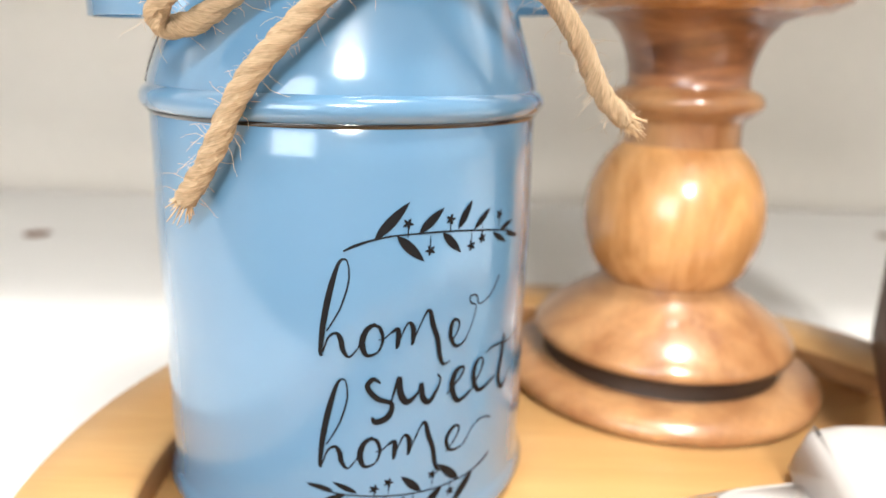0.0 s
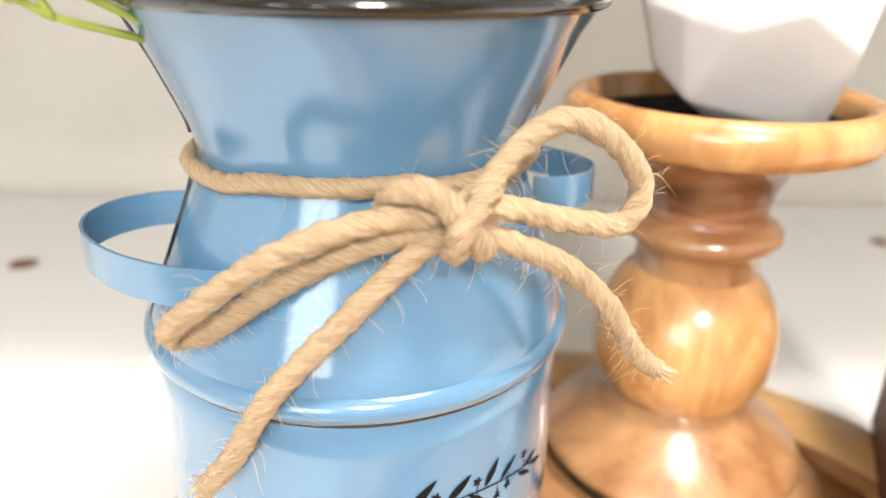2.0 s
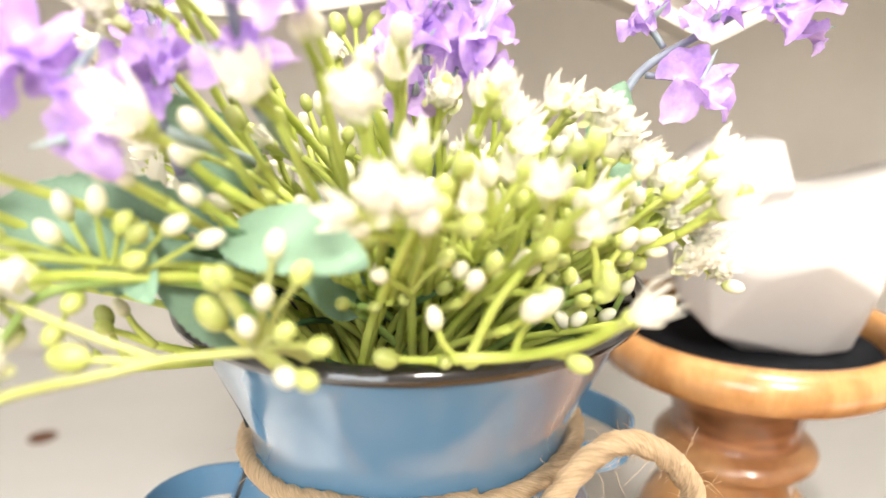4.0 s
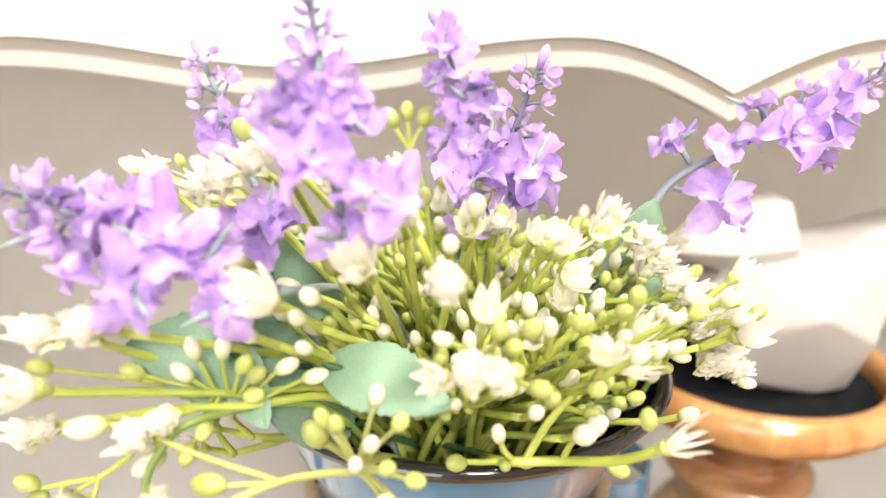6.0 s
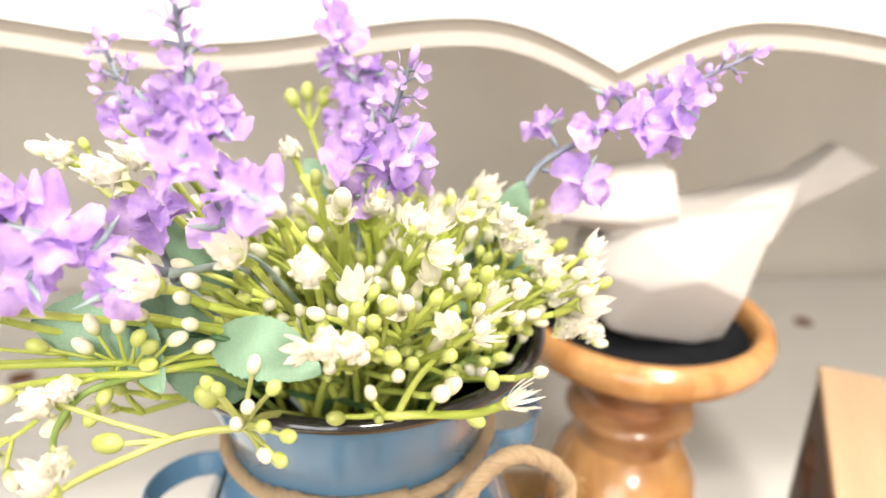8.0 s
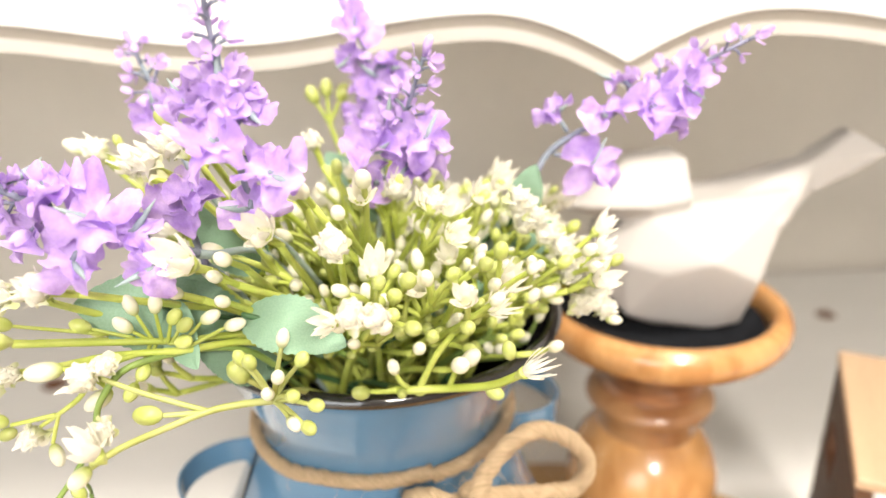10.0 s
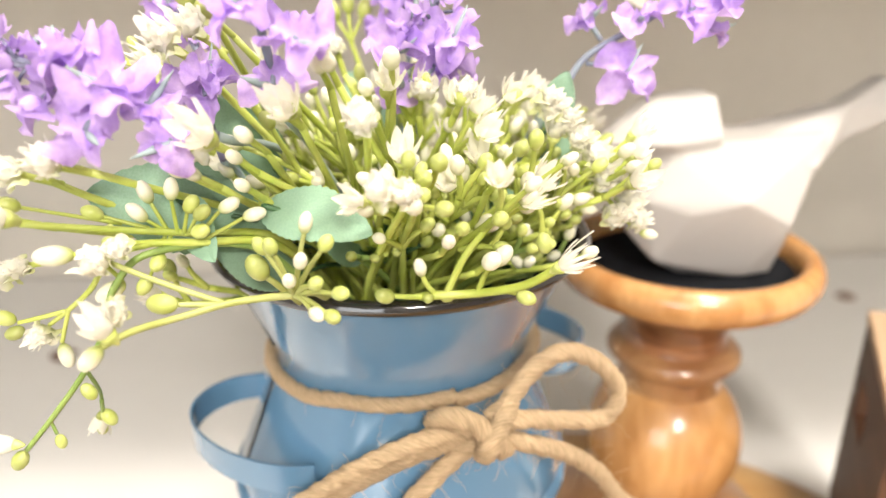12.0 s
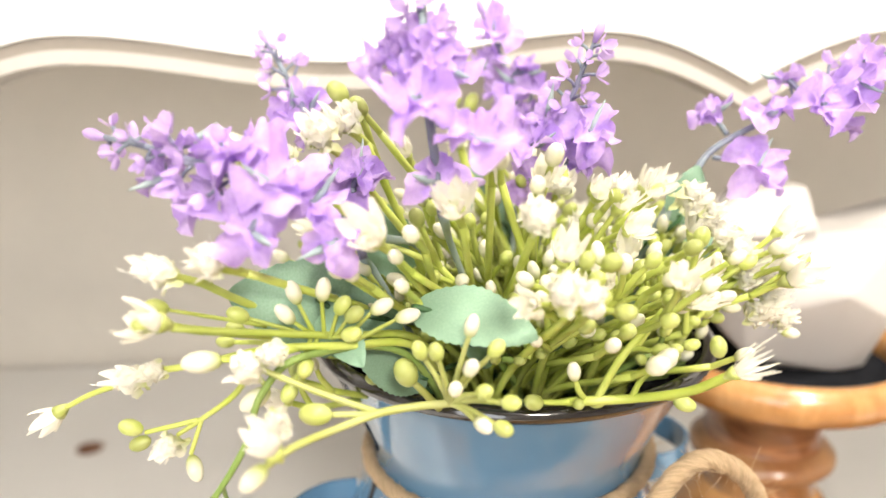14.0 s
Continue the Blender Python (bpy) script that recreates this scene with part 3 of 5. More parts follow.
# ---- the black lettering on the can ----
STROKES = {
    "h": [[(7.0, 93.7, 0.29), (6.3, 95.8, 0.36), (4.6, 95.0, 0.65), (2.5, 88.4, 1.22), (0.8, 80.4, 1.22), (-0.1, 73.0, 0.86), (0.1, 71.2, 0.58)], [(7.0, 93.7, 0.29), (6.8, 89.9, 0.36), (4.8, 83.6, 0.36), (1.5, 77.8, 0.29)], [(0.4, 72.2, 0.29), (1.9, 76.2, 0.43), (3.8, 77.2, 0.72), (4.9, 75.4, 1.08), (5.3, 72.9, 1.01), (6.8, 70.9, 0.5), (8.9, 73.0, 0.29)]],
    "o": [[(8.9, 73.0, 0.29), (11.0, 77.0, 0.36), (13.3, 79.3, 0.36), (11.2, 78.0, 1.01), (10.0, 74.6, 1.3), (11.0, 71.2, 0.86), (13.8, 71.8, 0.43), (15.1, 75.0, 0.65), (14.3, 78.2, 0.79), (12.5, 78.9, 0.43)], [(14.1, 75.1, 0.29), (15.4, 75.2, 0.29), (16.9, 76.5, 0.29)]],
    "m": [[(16.9, 76.5, 0.29), (18.9, 77.3, 1.01), (18.9, 73.8, 1.01), (18.6, 72.2, 0.43)], [(18.6, 72.6, 0.29), (21.3, 78.5, 0.43), (22.8, 77.5, 1.08), (22.9, 74.1, 0.94), (22.5, 72.7, 0.36)], [(22.5, 72.9, 0.29), (26.1, 80.4, 0.43), (27.5, 81.0, 0.86), (28.3, 77.5, 1.15), (29.8, 73.0, 1.15), (30.5, 68.5, 1.08), (31.7, 65.8, 0.65), (33.7, 66.4, 0.29)]],
    "e": [[(33.9, 71.3, 0.29), (36.2, 74.7, 0.43), (36.1, 77.0, 0.5), (34.3, 77.1, 0.86), (33.7, 73.1, 1.01), (35.6, 70.0, 0.72), (38.5, 71.1, 0.36), (41.1, 75.6, 0.29), (42.1, 79.7, 0.29), (40.2, 81.0, 0.36), (39.9, 82.9, 0.36), (42.2, 82.6, 0.36), (43.3, 80.1, 0.29), (47.6, 81.4, 0.36), (51.6, 86.1, 0.43)]],
    "s": [[(14.6, 63.3, 0.43), (12.7, 64.5, 1.01), (11.3, 62.5, 1.15), (13.7, 59.1, 1.15), (17.4, 57.2, 1.01), (16.4, 53.7, 1.44), (13.4, 52.6, 1.3), (12.3, 54.1, 0.43)]],
    "w": [[(17.2, 57.6, 0.36), (19.3, 64.3, 0.86), (19.7, 60.0, 1.44), (21.5, 57.1, 1.37), (24.4, 59.2, 0.58), (25.4, 61.5, 0.86), (25.9, 57.5, 1.37), (27.9, 56.2, 1.08), (30.9, 61.2, 0.43), (30.1, 63.3, 0.5)]],
    "e_wide": [[(33.0, 56.9, 0.36), (37.8, 61.2, 0.58), (38.4, 63.4, 0.43), (35.9, 62.8, 1.15), (34.6, 58.7, 1.44), (36.8, 54.0, 1.08), (41.7, 55.8, 0.43)]],
    "e_next": [[(41.7, 55.8, 0.36), (45.7, 61.6, 0.58), (45.0, 64.2, 0.43), (42.8, 62.7, 1.08), (42.3, 58.6, 1.3), (44.8, 54.6, 1.01), (51.6, 56.4, 0.43)]],
    "t": [[(56.1, 67.8, 0.72), (54.9, 61.5, 1.15), (53.7, 55.6, 1.3), (55.9, 51.6, 1.01), (61.0, 55.9, 0.29)], [(47.1, 64.9, 0.29), (50.5, 65.8, 0.5), (59.3, 65.0, 0.43), (65.0, 66.4, 0.29)]],
    "e_hook": [[(33.2, 39.6, 0.29), (37.0, 43.8, 0.43), (37.2, 46.3, 0.5), (35.2, 46.3, 0.86), (33.3, 43.4, 1.01), (34.6, 39.9, 0.72), (38.8, 40.0, 0.36), (42.6, 44.1, 0.29), (46.7, 45.5, 0.36), (50.4, 44.2, 0.43)]],
}


def on_can(u, v):
    """Millimetres round and up the can's side to a point on it."""
    return can_surface(math.degrees(u / 55.8), v / 1000, 0.00025)


def ribbon(bm, pts, turn=None):
    path = smooth_path([(u, v, w) for u, v, w in pts], 7)
    prev = None
    for i, q in enumerate(path):
        t = path[min(i + 1, len(path) - 1)] - path[max(i - 1, 0)]
        side = Vector((-t.y, t.x)).normalized() * max(q.z, 0.2) * 0.63
        e = [(q.x + side.x, q.y + side.y), (q.x - side.x, q.y - side.y)]
        cur = [bm.verts.new(on_can(*(turn(*p) if turn else p))) for p in e]
        if prev:
            bm.faces.new((prev[0], prev[1], cur[1], cur[0]))
        prev = cur


def print_letter(key, turn=None):
    bm = bmesh.new()
    for s in STROKES[key]:
        ribbon(bm, s, turn)
    part("letter", bm, M["ink"], can, "black printed script letter")


for key in ("h", "o", "m", "e", "s", "w", "e_wide", "e_next", "t", "e_hook"):
    print_letter(key)
for key in ("h", "o", "m"):
    print_letter(key, lambda u, v: (u - 0.7, v - 31.0))


def leaf_print(bm, a, b, w, turn=None):
    n = 9
    d = Vector((b[0] - a[0], b[1] - a[1]))
    s = Vector((-d.y, d.x)).normalized() * w * 0.5
    prev = None
    for i in range(n + 1):
        t = i / n
        k = math.sin(math.pi * t ** 0.85) ** 0.8 if 0 < t < 1 else 0.04
        c = Vector(a) + d * t
        e = [(c.x + s.x * k, c.y + s.y * k), (c.x - s.x * k, c.y - s.y * k)]
        cur = [bm.verts.new(on_can(*(turn(*p) if turn else p))) for p in e]
        if prev:
            bm.faces.new((prev[0], prev[1], cur[1], cur[0]))
        prev = cur


TWIG_LEAVES = [(13.0, 100.5, 21.5, 109.3, 2.6), (24.1, 101.5, 30.7, 107.3, 2.4), (35.1, 101.5, 39.4, 108.4, 2.2), (40.3, 100.8, 46.2, 105.5, 1.8), (50.5, 98.8, 57.0, 100.6, 1.6),
               (47.7, 98.6, 54.0, 95.0, 1.6), (53.8, 97.5, 60.8, 95.4, 1.4), (18.5, 101.1, 25.5, 94.3, 2.6), (30.5, 101.0, 36.1, 95.3, 2.3)]
TWIG_STARS = [(21.2, 104.0), (27.1, 96.9), (32.7, 104.2), (39.5, 96.5), (43.3, 97.9), (50.2, 103.1)]
for turn in (None, lambda u, v: (56.2 - u, 131.0 - v)):
    bm = bmesh.new()
    ribbon(bm, [(5.7, 97.9, 0.36), (8.5, 99.2, 0.58), (12.9, 100.5, 0.43), (18.9, 101.3, 0.36), (30.5, 101.3, 0.36), (42.6, 100.1, 0.36), (53.7, 98.2, 0.36), (60.1, 95.9, 0.43)], turn)
    part("twig_print", bm, M["ink"], can, "black printed twig")
    for a, b, c, d, w in TWIG_LEAVES:
        bm = bmesh.new()
        leaf_print(bm, (a, b), (c, d), w, turn)
        part("leaf_print", bm, M["ink"], can)
    for cu, cv in TWIG_STARS:
        bm = bmesh.new()
        for k in range(5):
            a = 2 * math.pi * k / 5 + cu
            leaf_print(bm, (cu, cv), (cu + 1.5 * math.cos(a), cv + 1.5 * math.sin(a)), 0.75, turn)
        leaf_print(bm, (cu, cv), (cu, cv + (-4.0 if cv > 100 else 4.0)), 0.3, turn)
        part("sprig_print", bm, M["ink"], can)

# ---- flowers: shared shapes ----
fr_rng = random.Random(11)


def petal(bm, ang, length, width, lift, rng, ruffle=0.0, root=0.0006, rows=5, cols=4, tipcut=0.75, notch=0.0, curl=0.0):
    """One petal as a curved, ruffled sheet from the middle outwards."""
    grid = []
    ph = rng.uniform(0, 6)
    mid = next((v for v in bm.verts if v.co.length < 1e-7), None) or bm.verts.new((0, 0, 0))
    for i in range(1, rows + 1):
        t = i / rows
        w = width * (math.sin(math.pi * min(1, t * tipcut + 0.12)) ** 0.8)
        row = []
        for j in range(cols + 1):
            s = j / cols * 2 - 1
            edge = 1 - 0.10 * s * s + (notch * rng.uniform(-1, 1) if i == rows else 0)
            r = root + t * length * edge
            z = lift * length * t ** 1.3 + ruffle * length * t * math.sin(4.2 * s + ph + 2.5 * t) + 0.12 * width * s * s
            if curl:
                r *= 1 - curl * t * t
            x, y = r, s * w * 0.5
            row.append(bm.verts.new((x * math.cos(ang) - y * math.sin(ang), x * math.sin(ang) + y * math.cos(ang), z)))
        grid.append(row)
    for j in range(cols):
        bm.faces.new((mid, grid[0][j], grid[0][j + 1]))
    for a, b in zip(grid, grid[1:]):
        for j in range(cols):
            bm.faces.new((a[j], a[j + 1], b[j + 1], b[j]))


def fan_petal(bm, ang, half, length, lift, rng, ruffle=0.22, fringe=0.10, rows=7, cols=12):
    """A broad fabric petal that widens to a waved, fringed edge."""
    ph, fold = rng.uniform(0, 6.3), rng.uniform(-0.35, 0.35)
    mid = next((v for v in bm.verts if v.co.length < 1e-7), None) or bm.verts.new((0, 0, 0))
    nicks = [rng.uniform(-fringe, fringe) for _ in range(cols + 1)]
    lobe = rng.uniform(2.2, 3.4)
    prev = None
    for i in range(1, rows + 1):
        t = i / rows
        row = []
        for j in range(cols + 1):
            s = j / cols * 2 - 1
            a = ang + s * half * (0.45 + 0.55 * t)
            edge = 1 - 0.34 * abs(s) ** 3 + 0.10 * math.cos(lobe * 2 * s + ph) + nicks[j] * t ** 5
            r = 0.0004 + t * length * edge * (1 - 0.12 * lift * lift * t)
            z = length * (lift * t ** 1.2 + ruffle * t * t * math.sin(lobe * 1.5 * s + ph) + fold * s * t - 0.25 * t ** 3)
            row.append(bm.verts.new((r * math.cos(a), r * math.sin(a), z)))
        for k in range(cols):
            bm.faces.new((mid, row[k], row[k + 1]) if prev is None else (prev[k], prev[k + 1], row[k + 1], row[k]))
        prev = row


def lilac_mesh(seed):
    """A ruffled fabric bloom: one skirt of a few broad lobes with a waved, frayed edge, and a smaller one inside."""
    rng = random.Random(seed)
    bm = bmesh.new()
    for tier, length, cup in ((0, 0.0096, rng.uniform(0.2, 0.8)), (1, 0.0062, rng.uniform(0.5, 1.0))):
        lobes, seg, rows = rng.choice((3, 4, 4)) if tier == 0 else 3, 56, 8
        ph, sway, tilt = rng.uniform(0, 6.3), rng.uniform(0, 6.3), rng.uniform(0, 6.3)
        reach = [rng.uniform(0.72, 1.12) for _ in range(lobes)]
        fray = [rng.uniform(-0.035, 0.035) for _ in range(seg)]
        mid = bm.verts.new((0, 0, 0.0003 * tier))
        prev = None
        for i in range(1, rows + 1):
            t = i / rows
            ring = []
            for k in range(seg):
                a = 2 * math.pi * k / seg
                w = (a - ph) / (2 * math.pi) * lobes
                bump = abs(math.sin(math.pi * w)) ** 0.55
                size = reach[int(math.floor(w)) % lobes]
                r = length * t * ((1 - t * 0.62) + t * 0.62 * bump) * (size * t + 0.9 * (1 - t)) * (1 + fray[k] * t ** 4)
                z = length * (cup * t ** 1.4 - 0.30 * t ** 3 + 0.30 * t * t * math.sin(lobes * a + sway) + 0.16 * t ** 3 * math.sin(7 * a + tilt) + 0.07 * t ** 4 * math.sin(15 * a + sway) + 0.22 * t * t * math.cos(a - tilt))
                ring.append(bm.verts.new((r * math.cos(a), r * math.sin(a), z)))
            for k in range(seg):
                n = (k + 1) % seg
                bm.faces.new((mid, ring[k], ring[n]) if prev is None else (prev[k], prev[n], ring[n], ring[k]))
            prev = ring
    return link_mesh("lilac_floret", bm, M["lilac"])


def star_mesh(seed):
    rng = random.Random(seed)
    bm = bmesh.new()
    for ring, n, lift, ln, wd in ((0, 5, 2.6, 0.0030, 0.0020), (1, 6, 1.70, 0.0046, 0.0032)):
        for k in range(n):
            petal(bm, 2 * math.pi * (k + ring * 0.5) / n + rng.uniform(-0.2, 0.2), ln * rng.uniform(0.75, 1.2), wd, lift * rng.uniform(0.7, 1.25), rng, 0.08, rows=6, cols=3, tipcut=0.85, curl=0.2)
    return link_mesh("star_blossom", bm, M["petal_white"])


def spiky_mesh():
    """A blossom of many narrow, upright petals."""
    rng = random.Random(77)
    bm = bmesh.new()
    for k in range(13):
        petal(bm, 2.4 * k, 0.0050 * rng.uniform(0.8, 1.15), 0.0012, 1.1 + 1.5 * rng.random(), rng, 0.06, rows=5, cols=2, tipcut=0.85, curl=0.2)
    return link_mesh("spiky_blossom", bm, M["petal_white"])


def ball(bm, c, r, sx=1.0, sz=1.0, seg=8, rings=6):
    vs = bmesh.ops.create_uvsphere(bm, u_segments=seg, v_segments=rings, radius=r)["verts"]
    for v in vs:
        v.co = Vector((v.co.x * sx, v.co.y * sx, v.co.z * sz)) + Vector(c)


def bud_mesh(name, mat, r, stretch, seg=12, rings=9):
    bm = bmesh.new()
    ball(bm, (0, 0, r * stretch * 0.9), r, 1, stretch, seg, rings)
    return link_mesh(name, bm, mat)


def cup_mesh():
    return link_mesh("calyx", lathe([(0.0004, -0.0022), (0.0010, -0.0012), (0.0017, 0.0002), (0.0020, 0.0014), (0.0015, 0.0015), (0.0009, 0.0004)], 10), M["bud_green"])


def fluffy_mesh(seed):
    """A crumpled blossom of many tiny frilled petals."""
    rng = random.Random(seed)
    bm = bmesh.new()
    bmesh.ops.create_icosphere(bm, subdivisions=3, radius=0.0026)
    for v in bm.verts:
        d = v.co.normalized()
        v.co = d * 0.0026 * (0.75 + abs(noise.noise(d * 4 + Vector((seed, 0, 0)))) * 0.9) + Vector((0, 0, 0.0019))
    for k in range(15):
        up = (k + 0.5) / 15
        fan_petal(bm, k * 2.4 + rng.uniform(-0.4, 0.4), rng.uniform(0.7, 1.1), 0.0029 * rng.uniform(0.75, 1.25), 0.1 + 2.2 * up, rng, 0.42, 0.14, rows=5, cols=9)
    return link_mesh("frilled_blossom", bm, M["petal_white"])


LILAC = [lilac_mesh(i) for i in range(14)]
STAR = [star_mesh(40 + i) for i in range(3)]
SPIKY = spiky_mesh()
FLUFF = [fluffy_mesh(60 + i) for i in range(4)]
BUDW, BUDG = bud_mesh("bud", M["bud_white"], 0.00132, 1.75), bud_mesh("green_bud", M["bud_green"], 0.00140, 1.45)
def knob_mesh():
    rng = random.Random(3)
    bm = bmesh.new()
    for k in range(3):
        petal(bm, 2 * math.pi * k / 3, 0.0021, 0.0024, 1.2, rng, 0.12, rows=4, cols=3, tipcut=0.72)
    return link_mesh("tip_knob", bm, M["lilac"])


KNOB = knob_mesh()
CALYX = cup_mesh()


def place(me, name, parent, at, way, rng, scale=1.0, label=""):
    """A shared shape at a point, its axis along way, with a random spin."""
    ob = new(name, me)
    ob.parent = parent
    q = Vector(way).normalized().to_track_quat("Z", "Y").to_matrix().to_4x4()
    ob.matrix_local = Matrix.Translation(at) @ q @ pose(0, 0, 0, 0, 0, rng.uniform(0, 360)) @ Matrix.Scale(scale, 4)
    return tagged(ob, label)


MOUTH = Vector((-0.0265, 0.2155, 0.185))


# ---- lavender ----
def lavender(head, florets, knobs, seed, via=None, thick=0.0009):
    """head: points from the lowest floret to the tip. florets: (x, y, z, size) of the fabric blooms; the rest of the spike bears small knobs. The stem rises from the can's mouth."""
    rng = random.Random(seed)
    ob = thing("lavender_stem", "artificial lilac lavender stem with ruffled fabric petals", "flower", group="lavender stems in the can")
    start = MOUTH + Vector((rng.uniform(-0.012, 0.012), rng.uniform(-0.012, 0.012), -0.02))
    first = Vector(head[0])
    low = [start] + ([Vector(via)] if via else [start.lerp(first, 0.6) + Vector((0, 0, 0.006))]) + [first]
    low_path = smooth_path(low, 8)
    spine = smooth_path(head, 12)
    n = len(spine)
    bm = bmesh.new()
    tube(bm, spine, [0.0011 - 0.0006 * i / n for i in range(n)], 8)
    part("stem", bm, M["lilac_stem"], ob, "grey violet plastic stem")
    low_bm = bmesh.new()
    tube(low_bm, low_path, [thick * (0.8 + 0.5 * (i / len(low_path)) ** 3) for i in range(len(low_path))], 10)
    part("low_stem", low_bm, M["stem_teal"], ob, "grey green plastic stem")
    for x, y, z, size in florets:
        c = Vector((x, y + rng.uniform(-0.004, 0.003), z))
        near = min(spine, key=lambda q: (q - c).length + max(0.0, q.z - c.z) * 0.8)
        out = c - near
        root = near + out * 0.12
        axis = (out.normalized() * 0.7 + Vector((rng.uniform(-0.35, 0.35), rng.uniform(-0.5, -0.05), rng.uniform(0.35, 0.95)))).normalized()
        hub = c - axis * 0.0035 * size
        part("stalk", tube(bmesh.new(), smooth_path([root, root.lerp(hub, 0.5) + Vector((0, 0, 0.0006)), hub], 4), 0.00075, 6), M["lilac_stem"], ob)
        place(rng.choice(LILAC), "floret", ob, hub, axis, rng, size * 0.98)
        back = hub - axis * 0.0002
        for k in range(1):
            a = rng.uniform(0, 6.3)
            d = (axis.orthogonal() * math.cos(a) + axis.cross(axis.orthogonal()) * math.sin(a) + axis * 0.5).normalized()
            b2 = bmesh.new()
            tube(b2, [back, back + d * 0.0028, back + d * 0.0052 + axis * 0.0006, back + d * 0.0080 + axis * 0.0016], [0.0004, 0.0010, 0.0006, 0.0001], 6)
            part("bract", b2, M["stem_teal"], ob, "pale teal pointed bract")
    tip_way = (spine[-1] - spine[int(0.6 * n)]).normalized()
    u = tip_way.orthogonal().normalized()
    v = tip_way.cross(u)
    start_at = 0.46
    for k in range(knobs):
        f = start_at + (0.97 - start_at) * k / knobs
        q = spine[int(f * (n - 1))]
        a = k * 2.4
        out = (math.cos(a) * u + math.sin(a) * v + tip_way * 0.55).normalized()
        end = q + out * (0.0064 - 0.0040 * k / knobs)
        part("stalk", tube(bmesh.new(), [q, q.lerp(end, 0.5) + tip_way * 0.0004, end], [0.0005, 0.0004, 0.00045], 5), M["lilac_stem"], ob)
        place(KNOB, "tip_knob", ob, end, out, rng, rng.uniform(1.0, 1.45) - 0.4 * k / knobs)
    tipm = bmesh.new()
    tube(tipm, [spine[-1] - tip_way * 0.003, spine[-1], spine[-1] + tip_way * 0.0016, spine[-1] + tip_way * 0.0026], [0.0006, 0.0012, 0.0010, 0.0003], 8)
    part("tip", tipm, M["lilac"], ob, "grey violet pointed tip")
    return ob


lavender([(-0.0630, 0.154, 0.2570), (-0.0765, 0.149, 0.2645), (-0.0900, 0.147, 0.2710), (-0.1030, 0.151, 0.2750), (-0.1170, 0.157, 0.2775)],
         [(-0.088, 0.145, 0.2775, 0.98), (-0.079, 0.144, 0.2720, 1.08), (-0.094, 0.145, 0.2685, 0.98), (-0.085, 0.144, 0.2630, 0.92), (-0.070, 0.143, 0.2590, 0.78), (-0.104, 0.148, 0.2720, 0.72), (-0.099, 0.149, 0.2775, 0.60), (-0.073, 0.146, 0.2665, 0.70)],
         16, 1, via=(-0.050, 0.184, 0.240))
lavender([(-0.0490, 0.158, 0.2600), (-0.0508, 0.153, 0.2740), (-0.0525, 0.1515, 0.2860), (-0.0530, 0.151, 0.2960), (-0.0545, 0.150, 0.3190)],
         [(-0.055, 0.146, 0.2865, 1.12), (-0.043, 0.146, 0.2800, 1.08), (-0.049, 0.147, 0.2690, 0.84), (-0.061, 0.150, 0.2925, 0.72), (-0.047, 0.152, 0.2910, 0.62), (-0.0525, 0.150, 0.2960, 0.46)],
         30, 2, via=(-0.043, 0.182, 0.240))
lavender([(-0.0760, 0.200, 0.2640), (-0.0831, 0.208, 0.2790), (-0.0890, 0.216, 0.2885), (-0.0958, 0.225, 0.2985)],
         [(-0.084, 0.208, 0.2790, 0.90), (-0.079, 0.207, 0.2740, 0.80), (-0.088, 0.213, 0.2800, 0.55)], 12, 3)
lavender([(-0.0215, 0.222, 0.2640), (-0.0225, 0.226, 0.2744), (-0.0260, 0.231, 0.2890), (-0.0332, 0.233, 0.3062)],
         [(-0.024, 0.227, 0.2870, 1.15), (-0.031, 0.226, 0.2760, 0.90), (-0.029, 0.231, 0.3010, 0.88), (-0.017, 0.228, 0.2890, 0.80), (-0.033, 0.230, 0.2925, 0.62), (-0.018, 0.224, 0.2770, 0.72)], 8, 4)
lavender([(-0.0200, 0.197, 0.2560), (-0.0188, 0.1936, 0.2648), (-0.0150, 0.1915, 0.2815), (-0.0096, 0.1882, 0.2978)],
         [(-0.026, 0.188, 0.2730, 0.92), (-0.010, 0.188, 0.2755, 1.02), (-0.027, 0.190, 0.2625, 0.78), (-0.015, 0.187, 0.2675, 0.86), (-0.022, 0.189, 0.2785, 0.62), (-0.009, 0.191, 0.2680, 0.78)], 16, 5)
lavender([(0.0200, 0.2010, 0.2570), (0.0272, 0.2042, 0.2667), (0.0430, 0.2020, 0.2765), (0.0580, 0.2005, 0.2860), (0.0700, 0.200, 0.2920), (0.0836, 0.200, 0.2984)],
         [(0.0255, 0.206, 0.2790, 0.80), (0.038, 0.196, 0.2650, 1.05), (0.039, 0.199, 0.2800, 0.92), (0.053, 0.197, 0.2810, 1.10), (0.061, 0.198, 0.2870, 0.82), (0.060, 0.196, 0.2755, 0.72), (0.046, 0.202, 0.2875, 0.62), (0.068, 0.200, 0.2900, 0.48)],
         15, 6, via=(0.0115, 0.2015, 0.2440), thick=0.0019)
# a single bloom on its own short stem beside the tall spikes
lavender([(-0.0665, 0.170, 0.2480), (-0.0680, 0.168, 0.2570), (-0.0683, 0.1665, 0.2640)], [(-0.0682, 0.163, 0.2660, 0.92), (-0.0655, 0.166, 0.2690, 0.60)], 0, 7, via=(-0.0610, 0.178, 0.236))


